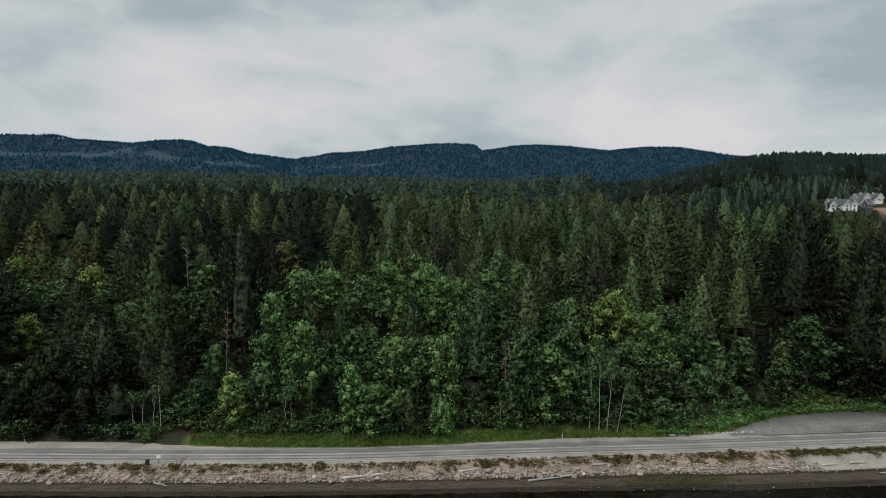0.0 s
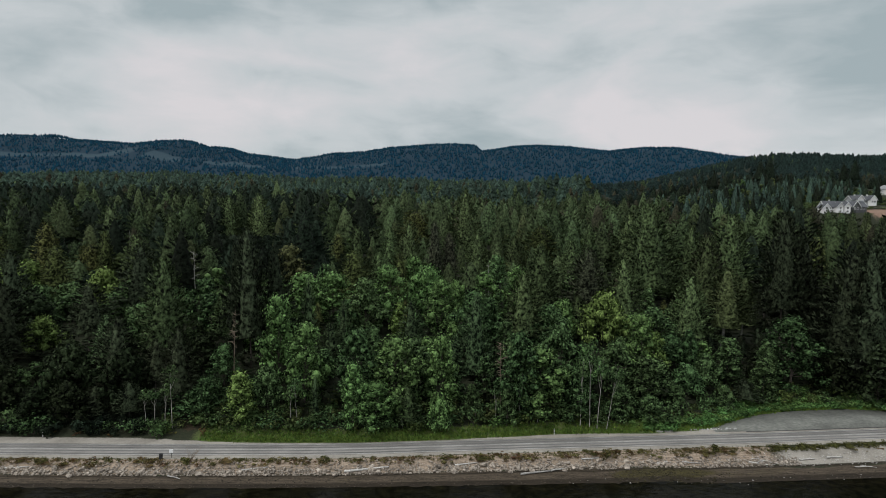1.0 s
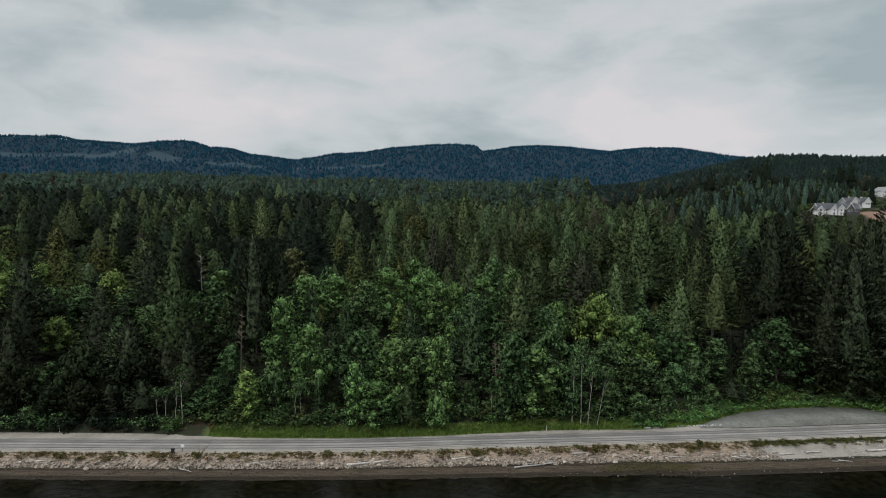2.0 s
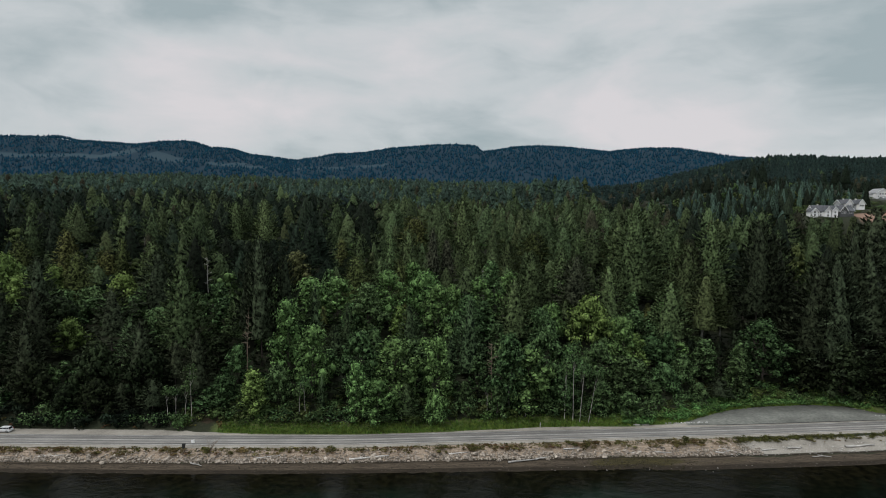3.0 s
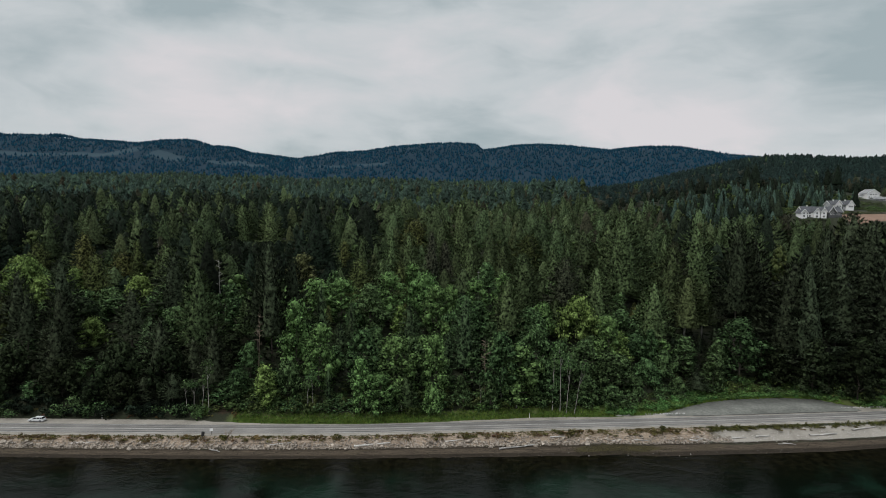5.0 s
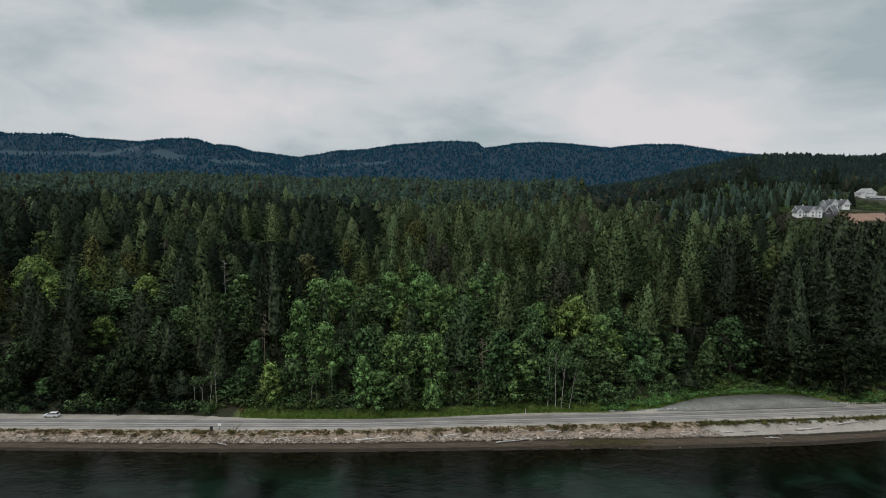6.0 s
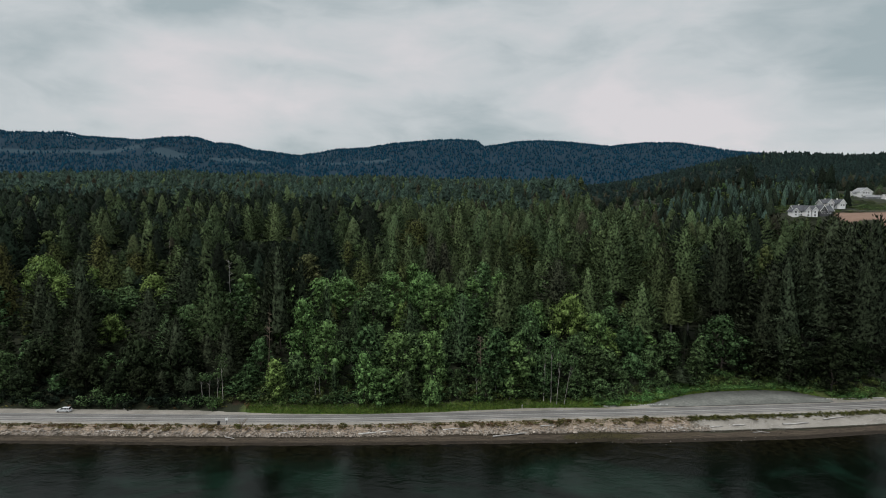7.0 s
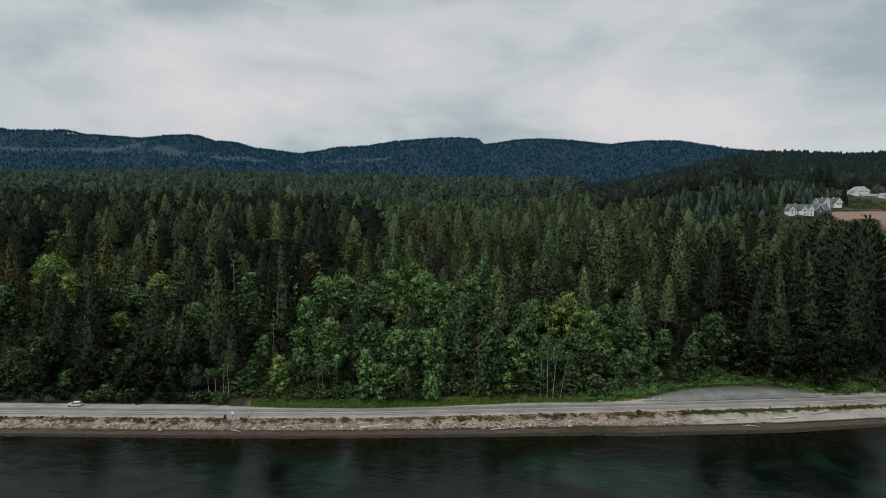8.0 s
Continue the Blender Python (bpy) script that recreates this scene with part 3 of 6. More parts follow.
# ---- trees ----
def conifer_arrays(rng, tall=36.0, reach=7.2, start=0.28, count=1300, size=1.2, droop=0.3, power=0.8, core=0.54, tuft=0.42, rings=18, spokes=15, per=12):
    """Needle sprays of a conifer, feathered along separate boughs that rise near the top and sag below. Gives corners, triangles and those of the twiggy heart."""
    n_b = max(26, count // per)
    kb = ((np.arange(n_b) + rng.random(n_b)) / n_b) ** 0.92
    ang_b = np.arange(n_b) * 2.39996 + rng.normal(size=n_b) * 0.5
    lean = rng.uniform(0, 6.28, 2)
    side_b = 1 + 0.13 * np.sin(ang_b + lean[0]) + 0.1 * np.sin(ang_b * 2 + lean[1])
    len_b = (reach * (1 - kb) ** power * rng.uniform(0.74, 1.12, n_b) + 0.5) * side_b
    h_b = tall * (start + (1 - start) * kb)
    rise_b = 0.08 + 0.85 * kb ** 1.2 + rng.normal(size=n_b) * 0.08
    sag_b = droop * (1.2 - kb) * rng.uniform(0.6, 1.4, n_b)
    share = len_b + 0.35
    which = rng.choice(n_b, count, p=share / share.sum())
    f = 1.04 - 0.4 * rng.random(count) ** 1.3
    ang, ln = ang_b[which], len_b[which]
    out = np.stack([np.cos(ang), np.sin(ang), np.zeros(count)], 1)
    side = np.stack([-out[:, 1], out[:, 0], np.zeros(count)], 1)
    across = rng.normal(size=count) * ln * 0.17 * (1.15 - 0.7 * f)
    root = out * (ln * f)[:, None] + side * across[:, None]
    root[:, 2] = h_b[which] + ln * (rise_b[which] * f - sag_b[which] * f ** 2 + 0.5 * sag_b[which] * f ** 4) - np.abs(across) * 0.22 + rng.normal(size=count) * 0.14
    s = (size * rng.uniform(0.6, 1.35, count) * (0.55 + 0.45 * np.minimum(1, ln / reach * 1.7)))[:, None]
    way = out * 0.8 + side * (np.sign(across) * 0.5 + rng.normal(size=count) * 0.3)[:, None]
    way[:, 2] = 0.6 + rise_b[which] - sag_b[which] * 0.9 * f + rng.uniform(-0.4, 0.5, count)
    way /= np.linalg.norm(way, axis=1)[:, None]
    flat = np.cross(np.stack([out[:, 0] * 0.9, out[:, 1] * 0.9, np.full(count, 0.75)], 1) + rng.normal(size=(count, 3)) * 0.38, way)
    flat /= np.linalg.norm(flat, axis=1)[:, None]
    tri = np.stack([root - way * s * 0.5 - flat * s * tuft * 0.5, root + way * s * 0.62, root - way * s * 0.3 + flat * s * tuft * 0.5], 1)
    verts, tris = [tri.reshape(-1, 3)], np.arange(count * 3).reshape(-1, 3)
    b = count * 3
    top = np.array([0, 0, tall])
    tip = []
    for j in range(5):
        a = 2 * math.pi * j / 5
        d = np.array([math.cos(a), math.sin(a), 0])
        tip += [top, top + d * 0.5 + (0, 0, -1.5), top - d * 0.2 + (0, 0, -1.7)]
    verts.append(np.array(tip))
    tris = np.concatenate([tris, np.arange(15).reshape(-1, 3) + b])
    b += 15
    # the dense body of twigs and needles: bough upon bough, each bulging over the next below it
    phase = rng.random(spokes)
    k, a = np.meshgrid(np.arange(rings) / rings, np.arange(spokes) * 2 * math.pi / spokes, indexing="ij")
    layers = max(4, rings * 0.42)
    step = (k * layers + phase[None] + rng.uniform(-0.12, 0.12, k.shape)) % 1.0
    side = 1 + 0.13 * np.sin(a + lean[0]) + 0.1 * np.sin(a * 2 + lean[1])
    r = (reach * core * (1 - k) ** power + 0.2) * side * (1.0 - 0.3 * step) * rng.uniform(0.9, 1.1, k.shape)
    z = tall * (start + (1 - start) * k) - 0.12 * r * (1 - step) + rng.normal(size=k.shape) * 0.1
    a = a + rng.normal(size=k.shape) * 0.08
    body = np.concatenate([np.stack([r * np.cos(a), r * np.sin(a), z], -1).reshape(-1, 3), [(0, 0, tall * 0.99), (0, 0, tall * start)]])
    at = np.arange(rings * spokes).reshape(rings, spokes) + b
    nxt = np.roll(at, -1, axis=1)
    heart = np.concatenate([np.stack([at[:-1], nxt[:-1], nxt[1:]], -1).reshape(-1, 3), np.stack([at[:-1], nxt[1:], at[1:]], -1).reshape(-1, 3),
                            np.stack([at[-1], nxt[-1], np.full(spokes, b + rings * spokes)], -1), np.stack([nxt[0], at[0], np.full(spokes, b + rings * spokes + 1)], -1)])
    verts.append(np.array(body))
    return np.concatenate(verts), tris, np.array(heart)


def rounded(v, f, soft=0.62):
    """Normals of needle sprays, bent towards those of the whole crown and upwards near its tip, so that tops come out
    lighter than bases.
    """
    out = np.array(v, float) * (1, 1, 0)
    out /= np.linalg.norm(out, axis=1)[:, None] + 0.05
    up = (v[:, 2] - v[:, 2].min()) / np.ptp(v[:, 2])
    # tilting the normals up with height lightens tips and darkens bases
    out[:, 2] += 0.35 + 1.0 * up ** 2
    own = np.zeros_like(out)
    face = np.cross(v[f[:, 1]] - v[f[:, 0]], v[f[:, 2]] - v[f[:, 0]])
    face /= np.linalg.norm(face, axis=1)[:, None] + 1e-9
    for i in range(3):
        np.add.at(own, f[:, i], face)
    own /= np.linalg.norm(own, axis=1)[:, None] + 1e-9
    n = out * soft + own * (1 - soft)
    return n / np.linalg.norm(n, axis=1)[:, None]


def outward(f, v, normals):
    """Turns each triangle to face the way its crown does."""
    face = np.cross(v[f[:, 1]] - v[f[:, 0]], v[f[:, 2]] - v[f[:, 0]])
    wrong = (face * normals[f].sum(1)).sum(1) < 0
    return np.where(wrong[:, None], f[:, ::-1], f)


def crown_mesh(parts, leaves, needles=False):
    """A crown of leaves over its dense inner leaves."""
    v, f, heart, *soft = parts
    both = np.concatenate([f, heart])
    normals = soft[0] if soft else rounded(v, both)
    return mesh_of("crown", v, outward(both, v, normals), leaves, True, normals)


def sprays(rng, centres, radii, count, size):
    """Leaf clumps as small folded kites over the surfaces of several lobes."""
    share = np.asarray(radii) ** 2
    which = rng.choice(len(centres), count, p=share / share.sum())
    d = rng.normal(size=(count, 3))
    d[:, 2] = d[:, 2] * 0.9 + 0.25
    d /= np.linalg.norm(d, axis=1)[:, None]
    r = np.asarray(radii)[which] * rng.uniform(0.7, 1.1, count)
    p = np.asarray(centres)[which] + d * r[:, None] * np.array([1, 1, 0.85])
    n = d + rng.normal(scale=0.45, size=(count, 3))
    n /= np.linalg.norm(n, axis=1)[:, None]
    a = np.cross(n, rng.normal(size=(count, 3)))
    a /= np.linalg.norm(a, axis=1)[:, None]
    b = np.cross(n, a)
    s = (size * rng.uniform(0.55, 1.3, count))[:, None]
    quad = np.stack([p - a * s * 0.55, p - b * s * 0.34 - n * s * 0.12, p + a * s * 0.55 - n * s * 0.1, p + b * s * 0.34 - n * s * 0.12], 1)
    i = np.arange(count)[:, None] * 4
    return quad.reshape(-1, 3), np.concatenate([i + [[0, 1, 2]], i + [[0, 2, 3]]])


def leaf_normals(v, centres, radii, n_leaves):
    """Normals of leaf sprays, drawn towards those of the bough that they clothe."""
    mid = v[:n_leaves * 4].reshape(-1, 4, 3).mean(1)
    near = np.argmin(np.linalg.norm(mid[:, None] - np.asarray(centres)[None], axis=2) / np.asarray(radii)[None], axis=1)
    d = mid - np.asarray(centres)[near]
    d /= np.linalg.norm(d, axis=1)[:, None] + 1e-6
    quad = v[:n_leaves * 4].reshape(-1, 4, 3)
    own = np.cross(quad[:, 1] - quad[:, 0], quad[:, 2] - quad[:, 0])
    own /= np.linalg.norm(own, axis=1)[:, None] + 1e-9
    n = d * 0.6 + own * 0.4 + (0, 0, 0.2)
    return np.repeat(n / np.linalg.norm(n, axis=1)[:, None], 4, axis=0)


def leafy_crown(rng, centres, radii, count, size, heart=0.5):
    v, f = sprays(rng, centres, radii, count, size)
    hv, hf = joined([leaf_mass(rng, c, q * heart) for c, q in zip(centres, radii)])
    inner = hv - np.repeat(np.asarray(centres), 12, axis=0)
    inner = inner / np.linalg.norm(inner, axis=1)[:, None]
    return np.concatenate([v, hv]), f, hf + len(v), np.concatenate([leaf_normals(v, centres, radii, count), inner])


def leafy_template(rng, centres, radii, count, size):
    v, f, heart, normals = leafy_crown(rng, centres, radii, count, size)
    return v, np.concatenate([f, heart]), normals


BALL = bmesh.new()
bmesh.ops.create_icosphere(BALL, subdivisions=1, radius=1.0)
BALL_POINTS, BALL_FACES = np.array([v.co[:] for v in BALL.verts]), np.array([[v.index for v in f.verts] for f in BALL.faces])
BALL.free()


def leaf_mass(rng, centre, radius):
    """A knobbly mass of close leaves round a bough."""
    return BALL_POINTS * radius * rng.uniform(0.65, 1.3, (12, 1)) + np.asarray(centre), BALL_FACES


def nub(rng, centre, radius):
    v = np.array([(1, 0, 0), (-1, 0, 0), (0, 1, 0), (0, -1, 0), (0, 0, 1), (0, 0, -1)], float)
    f = np.array([(0, 2, 4), (2, 1, 4), (1, 3, 4), (3, 0, 4), (2, 0, 5), (1, 2, 5), (3, 1, 5), (0, 3, 5)])
    return v * radius * rng.uniform(0.9, 1.25, (6, 1)) + np.asarray(centre), f


def broadleaf_lobes(rng, tall, reach, skirt=0.18, n=38):
    """Leaf masses of an uneven crown: bulging boughs with gaps between them."""
    centres, radii = [], []
    bulge = rng.uniform(0, 6.28, 3)
    for i in range(n):
        k = (i + 0.5) / n
        z = tall * (skirt + (0.94 - skirt) * k)
        ang = i * 2.39996 + rng.uniform(-0.5, 0.5)
        belly = math.sin(math.pi * min(1.0, 0.38 + 0.58 * k)) ** 0.55 * (1 + 0.2 * math.sin(ang * 2 + bulge[0]) + 0.16 * math.sin(k * 11 + ang + bulge[1]))
        rad = reach * (0.27 + 0.15 * rng.random()) * (38 / n) ** 0.3
        off = max(0.0, reach * belly * rng.uniform(0.62, 1.05) - rad * 0.7)
        centres.append((off * math.cos(ang), off * math.sin(ang), z + rng.uniform(-0.03, 0.03) * tall))
        radii.append(rad)
    for _ in range(3):
        centres.append((rng.uniform(-0.25, 0.25) * reach, rng.uniform(-0.25, 0.25) * reach, tall - reach * rng.uniform(0.25, 0.45)))
        radii.append(reach * 0.27)
    return np.array(centres), np.array(radii)


def trunk_arrays(rng, tall, thick, bend=0.4, sides=7):
    p = [np.array([0, 0, -0.6])]
    for i in range(1, 7):
        p.append(np.array([rng.uniform(-bend, bend) * i / 6, rng.uniform(-bend, bend) * i / 6, tall * i / 6]))
    return tube(p, [thick * (1.25 if i == 0 else 1 - 0.155 * i) for i in range(7)], sides)


def limb_arrays(rng, centres, tall, thick):
    out = []
    for i in range(0, len(centres), 3):
        c = centres[i]
        z0 = max(tall * 0.15, c[2] - tall * 0.25)
        a = np.array([0, 0, z0])
        mid = (a + c) / 2 + np.array([rng.uniform(-.4, .4), rng.uniform(-.4, .4), -0.3])
        out.append(tube([a, mid, c], [thick * 0.5, thick * 0.32, thick * 0.12], 5))
    return out


PLANTS = {}


def plant(kind, variant, m):
    """Places a tree or shrub: builds each kind and variant once, then copies it."""
    key = (kind, variant)
    if key in PLANTS:
        return copy_thing(PLANTS[key], m)
    rng = np.random.default_rng(hash_of(kind) * 31 + variant)
    name, label, category, group, build = KINDS[kind]
    ob = new(name)
    build(ob, rng, variant < 10)
    tagged(ob, label, category, group)
    ob.matrix_basis = m
    PLANTS[key] = ob
    return ob


def hash_of(text):
    return sum((i + 1) * ord(c) for i, c in enumerate(text)) % 1009


def conifer(ob, rng, needles, tall, reach, bark=None, **shape):
    child("trunk", mesh_of("trunk", *trunk_arrays(rng, tall * 0.97, tall * 0.0115, 0.25), bark or BARK, True), ob)
    child("crown", crown_mesh(conifer_arrays(rng, tall, reach, **shape), needles, True), ob)


def leaf_detail(fine):
    return (2300, 0.78) if fine else (760, 1.2)


def broadleaf(ob, rng, leaves, tall, reach, bark, count=3300, size=0.62, skirt=0.08):
    centres, radii = broadleaf_lobes(rng, tall, reach, skirt)
    tubes = [trunk_arrays(rng, tall * 0.8, tall * 0.013, 0.9)] + limb_arrays(rng, centres, tall, tall * 0.012)
    child("trunk", mesh_of("trunk", *joined(tubes), bark, True), ob)
    child("crown", crown_mesh(leafy_crown(rng, centres, radii, count, size), leaves), ob)


def shrub(ob, rng, leaves, tall, reach, count=230, size=0.36):
    n = 6
    centres = [(rng.uniform(-.6, .6) * reach, rng.uniform(-.6, .6) * reach, tall * rng.uniform(0.3, 0.65)) for _ in range(n)]
    radii = [tall * rng.uniform(0.28, 0.42) for _ in range(n)]
    stems = [tube([(0, 0, -0.3), np.array(c) * 0.5 + (0, 0, 0.1), c], (0.05, 0.035, 0.015), 4) for c in centres]
    child("stems", mesh_of("stems", *joined(stems), BARK, True), ob)
    child("leaves", mesh_of("leaves", *sprays(rng, centres, radii, count, size), leaves), ob)


def bare_boughs(rng, tall, thick, reach, n, low=0.35, forks=2):
    out = [trunk_arrays(rng, tall, thick, tall * 0.012)]
    for i in range(n):
        z = tall * rng.uniform(low, 0.97)
        ang = rng.uniform(0, 6.28)
        d = np.array([math.cos(ang), math.sin(ang), rng.uniform(-0.15, 0.55)])
        ln = reach * rng.uniform(0.4, 1.0) * (1.15 - z / tall * 0.7)
        a, b = np.array([0, 0, z]), np.array([0, 0, z]) + d * ln
        out.append(tube([a, (a + b) / 2 + (0, 0, rng.uniform(-.2, .3)), b], [thick * 0.4, thick * 0.26, thick * 0.08], 4))
        for _ in range(forks):
            c = a + (b - a) * rng.uniform(0.4, 0.9)
            out.append(tube([c, c + rng.normal(size=3) * ln * 0.22 + (0, 0, ln * 0.15)], [thick * 0.18, thick * 0.05], 3))
    return out


def snag(ob, rng, tall, thick, reach, n, wood, low=0.35):
    child("trunk", mesh_of("trunk", *joined(bare_boughs(rng, tall, thick, reach, n, low)), wood, True), ob)


def birch(ob, rng, tall, reach):
    """A thin pale stem, bare below, with a small tuft of leaves at the head."""
    centres = np.array([(rng.uniform(-.5, .5) * reach, rng.uniform(-.5, .5) * reach, tall * rng.uniform(0.72, 0.97)) for _ in range(6)])
    child("trunk", mesh_of("trunk", *joined([trunk_arrays(rng, tall * 0.95, 0.15, 0.5)] + limb_arrays(rng, centres, tall, 0.12)), PALE_BARK, True), ob)
    child("crown", mesh_of("crown", *sprays(rng, centres, np.full(6, reach * 0.55), 330, 0.6), MAPLE_DARK), ob)


KINDS = {
    "fir": ("fir_tree", "tall dark green fir with feathery rising boughs", "tree", "conifers near the shore",
            lambda ob, r, fine: conifer(ob, r, FIR, 36.0, 10.4, start=r.uniform(0.14, 0.28), droop=r.uniform(0.25, 0.45), count=2700, size=1.3)),
    "dark_fir": ("fir_tree", "tall blackish green fir with heavy layered boughs", "tree", "conifers near the shore",
                 lambda ob, r, fine: conifer(ob, r, FIR_SHADED, 36.0, 11.0, start=r.uniform(0.2, 0.34), droop=r.uniform(0.35, 0.6), count=2900, size=1.3, power=0.75, per=17, core=0.5)),
    "rusty_fir": ("fir_tree", "brownish green fir with thin feathery boughs", "tree", "conifers near the shore",
                  lambda ob, r, fine: conifer(ob, r, FIR_RUST, 36.0, 10.0, start=0.36, droop=0.3, count=2300, size=1.25)),
    "spruce": ("spruce_tree", "pale blue-green young spruce with a pointed crown", "tree", "conifers near the shore",
               lambda ob, r, fine: conifer(ob, r, FIR_BLUE, 30.0, 8.4, start=0.06, droop=0.25, count=2300, size=1.1, power=0.85)),
    "cedar": ("cedar_tree", "dense olive-green cedar with a blunt narrow cone", "tree", "conifers near the shore",
              lambda ob, r, fine: conifer(ob, r, CEDAR, 30.0, 4.6, start=0.1, droop=0.6, count=1900, size=0.8, power=0.6, core=0.8, per=7)),
    "rusty_cedar": ("cedar_tree", "brownish cedar with a blunt narrow cone", "tree", "conifers near the shore",
                    lambda ob, r, fine: conifer(ob, r, CEDAR_RUST, 30.0, 4.6, start=0.1, droop=0.6, count=1900, size=0.8, power=0.6, core=0.8, per=7)),
    "pine": ("pine_tree", "slender olive-green pine with an open crown over a bare pale stem", "tree", "conifers near the shore",
             lambda ob, r, fine: conifer(ob, r, PINE, 34.0, 6.0, bark=PALE_BARK, start=0.3, droop=0.15, count=1800, size=0.9, power=0.66, core=0.55, per=9)),
    "maple": ("maple_tree", "full green broadleaf maple at the edge of the woods", "tree", "broadleaf trees near the shore",
              lambda ob, r, fine: broadleaf(ob, r, MAPLE, 22.0, 7.0, BARK, *leaf_detail(fine))),
    "alder": ("alder_tree", "dark green alder with a lumpy crown", "tree", "broadleaf trees near the shore",
              lambda ob, r, fine: broadleaf(ob, r, MAPLE_DARK, 20.0, 6.0, BARK, *leaf_detail(fine), skirt=0.12)),
    "shade": ("alder_tree", "very dark green leafy tree in the shade of the firs", "tree", "broadleaf trees near the shore",
              lambda ob, r, fine: broadleaf(ob, r, SHADE_LEAF, 20.0, 6.0, BARK, *leaf_detail(fine))),
    "brown": ("maple_tree", "olive-brown maple turning early", "tree", "broadleaf trees near the shore",
              lambda ob, r, fine: broadleaf(ob, r, MAPLE_BROWN, 20.0, 6.4, BARK, *leaf_detail(fine))),
    "yellow": ("maple_tree", "yellow-green maple brighter than its neighbours", "tree", "broadleaf trees near the shore",
               lambda ob, r, fine: broadleaf(ob, r, MAPLE_YELLOW, 20.0, 6.4, BARK, *leaf_detail(fine))),
    "shrub": ("shrub", "leafy green shrub at the edge of the woods", "shrub", "roadside shrubs", lambda ob, r, fine: shrub(ob, r, SHRUB, 2.6, 2.2)),
    "dark_shrub": ("shrub", "dark green bush under the trees", "shrub", "roadside shrubs", lambda ob, r, fine: shrub(ob, r, MAPLE_DARK, 3.2, 2.4, 260, 0.45)),
    "dry_shrub": ("shrub", "low dry brownish shrub on the rocky bank", "shrub", "bank shrubs", lambda ob, r, fine: shrub(ob, r, DRY_SHRUB, 1.1, 1.7, 150, 0.34)),
    "bank_shrub": ("shrub", "low green shrub among the rocks of the bank", "shrub", "bank shrubs", lambda ob, r, fine: shrub(ob, r, BANK_LEAF, 1.4, 1.6, 170, 0.34)),
    "snag": ("dead_tree", "bleached dead tree with broken bare boughs", "tree", "dead trees", lambda ob, r, fine: snag(ob, r, 30.0, 0.42, 4.5, 14, DEAD_WOOD, 0.55)),
    "withered": ("dead_tree", "withered brown tree with bare branches", "tree", "dead trees", lambda ob, r, fine: snag(ob, r, 24.0, 0.25, 4.2, 26, RUSTY_TWIGS, 0.5)),
    "birch": ("birch_tree", "slender birch with a pale leaning bare stem", "tree", "birches", lambda ob, r, fine: birch(ob, r, 20.0, 2.6)),
}


for key in ("maple", "alder", "shade", "yellow"):
    leaves, spread = {"maple": (MAPLE, 7.0), "alder": (MAPLE_DARK, 6.0), "shade": (SHADE_LEAF, 6.0), "yellow": (MAPLE_YELLOW, 6.4)}[key]
    KINDS["low_" + key] = KINDS[key][:4] + (functools.partial(lambda ob, r, fine, leaves, spread: broadleaf(ob, r, leaves, 12.0, spread, BARK, *leaf_detail(fine), skirt=0.16), leaves=leaves, spread=spread),)


def stand(x, y, size, wide=None, spin=None, lean=0.0, rng=random):
    """The pose of a plant on the ground, scaled in height and breadth."""
    wide = size if wide is None else wide
    turn = rng.uniform(0, 360) if spin is None else spin
    return pose(x, y, float(height(x, y)) - 0.15, 0, lean, 0) @ pose(0, 0, 0, rng.uniform(-1.5, 1.5), rng.uniform(-1.5, 1.5), turn) @ Matrix.Diagonal((wide, wide, size, 1))


FULL = {"fir": (36.0, 10.4), "dark_fir": (36.0, 11.0), "rusty_fir": (36.0, 10.0), "spruce": (30.0, 8.4), "cedar": (30.0, 4.6), "rusty_cedar": (30.0, 4.6), "pine": (34.0, 6.0), "maple": (22.0, 7.0), "alder": (20.0, 6.0),
        "yellow": (20.0, 6.4), "brown": (20.0, 6.4), "shade": (20.0, 6.0), "snag": (30.0, 4.5), "withered": (24.0, 4.2), "birch": (20.0, 2.6)}
LEAFY = ("maple", "alder", "yellow", "brown", "shade")
for key in ("maple", "alder", "shade", "yellow"):
    FULL["low_" + key] = (12.0, FULL[key][1])


def fitting(kind, tall, reach):
    """The low-crowned form of a broadleaf tree where it is little taller than broad."""
    return "low_" + kind if "low_" + kind in KINDS and tall < 2.3 * reach else kind


BLUNT = LEAFY + ("cedar", "rusty_cedar", "snag", "withered")
PLACED, KEEP_IN_VIEW = [], []


def trees(kind, rows, variants):
    """Rows of x, y, height of the top above the sea, radius of the crown."""
    for i, (x, y, top, reach) in enumerate(rows):
        form = fitting(kind, top - float(height(x, y)), reach)
        tall, wide = FULL[form]
        size = (top - float(height(x, y)) + 0.4) / tall
        base = reach if kind in BLUNT else reach * min(1.4, max(1.0, (size * tall * 0.8 / (2.2 * reach)) ** 0.8))
        plant(form, i % variants, stand(x, y, size, base / wide))
        PLACED.append((x, y, reach))
        KEEP_IN_VIEW.append((x, y, top - (1.5 if kind in LEAFY else 2.3) * reach, reach))


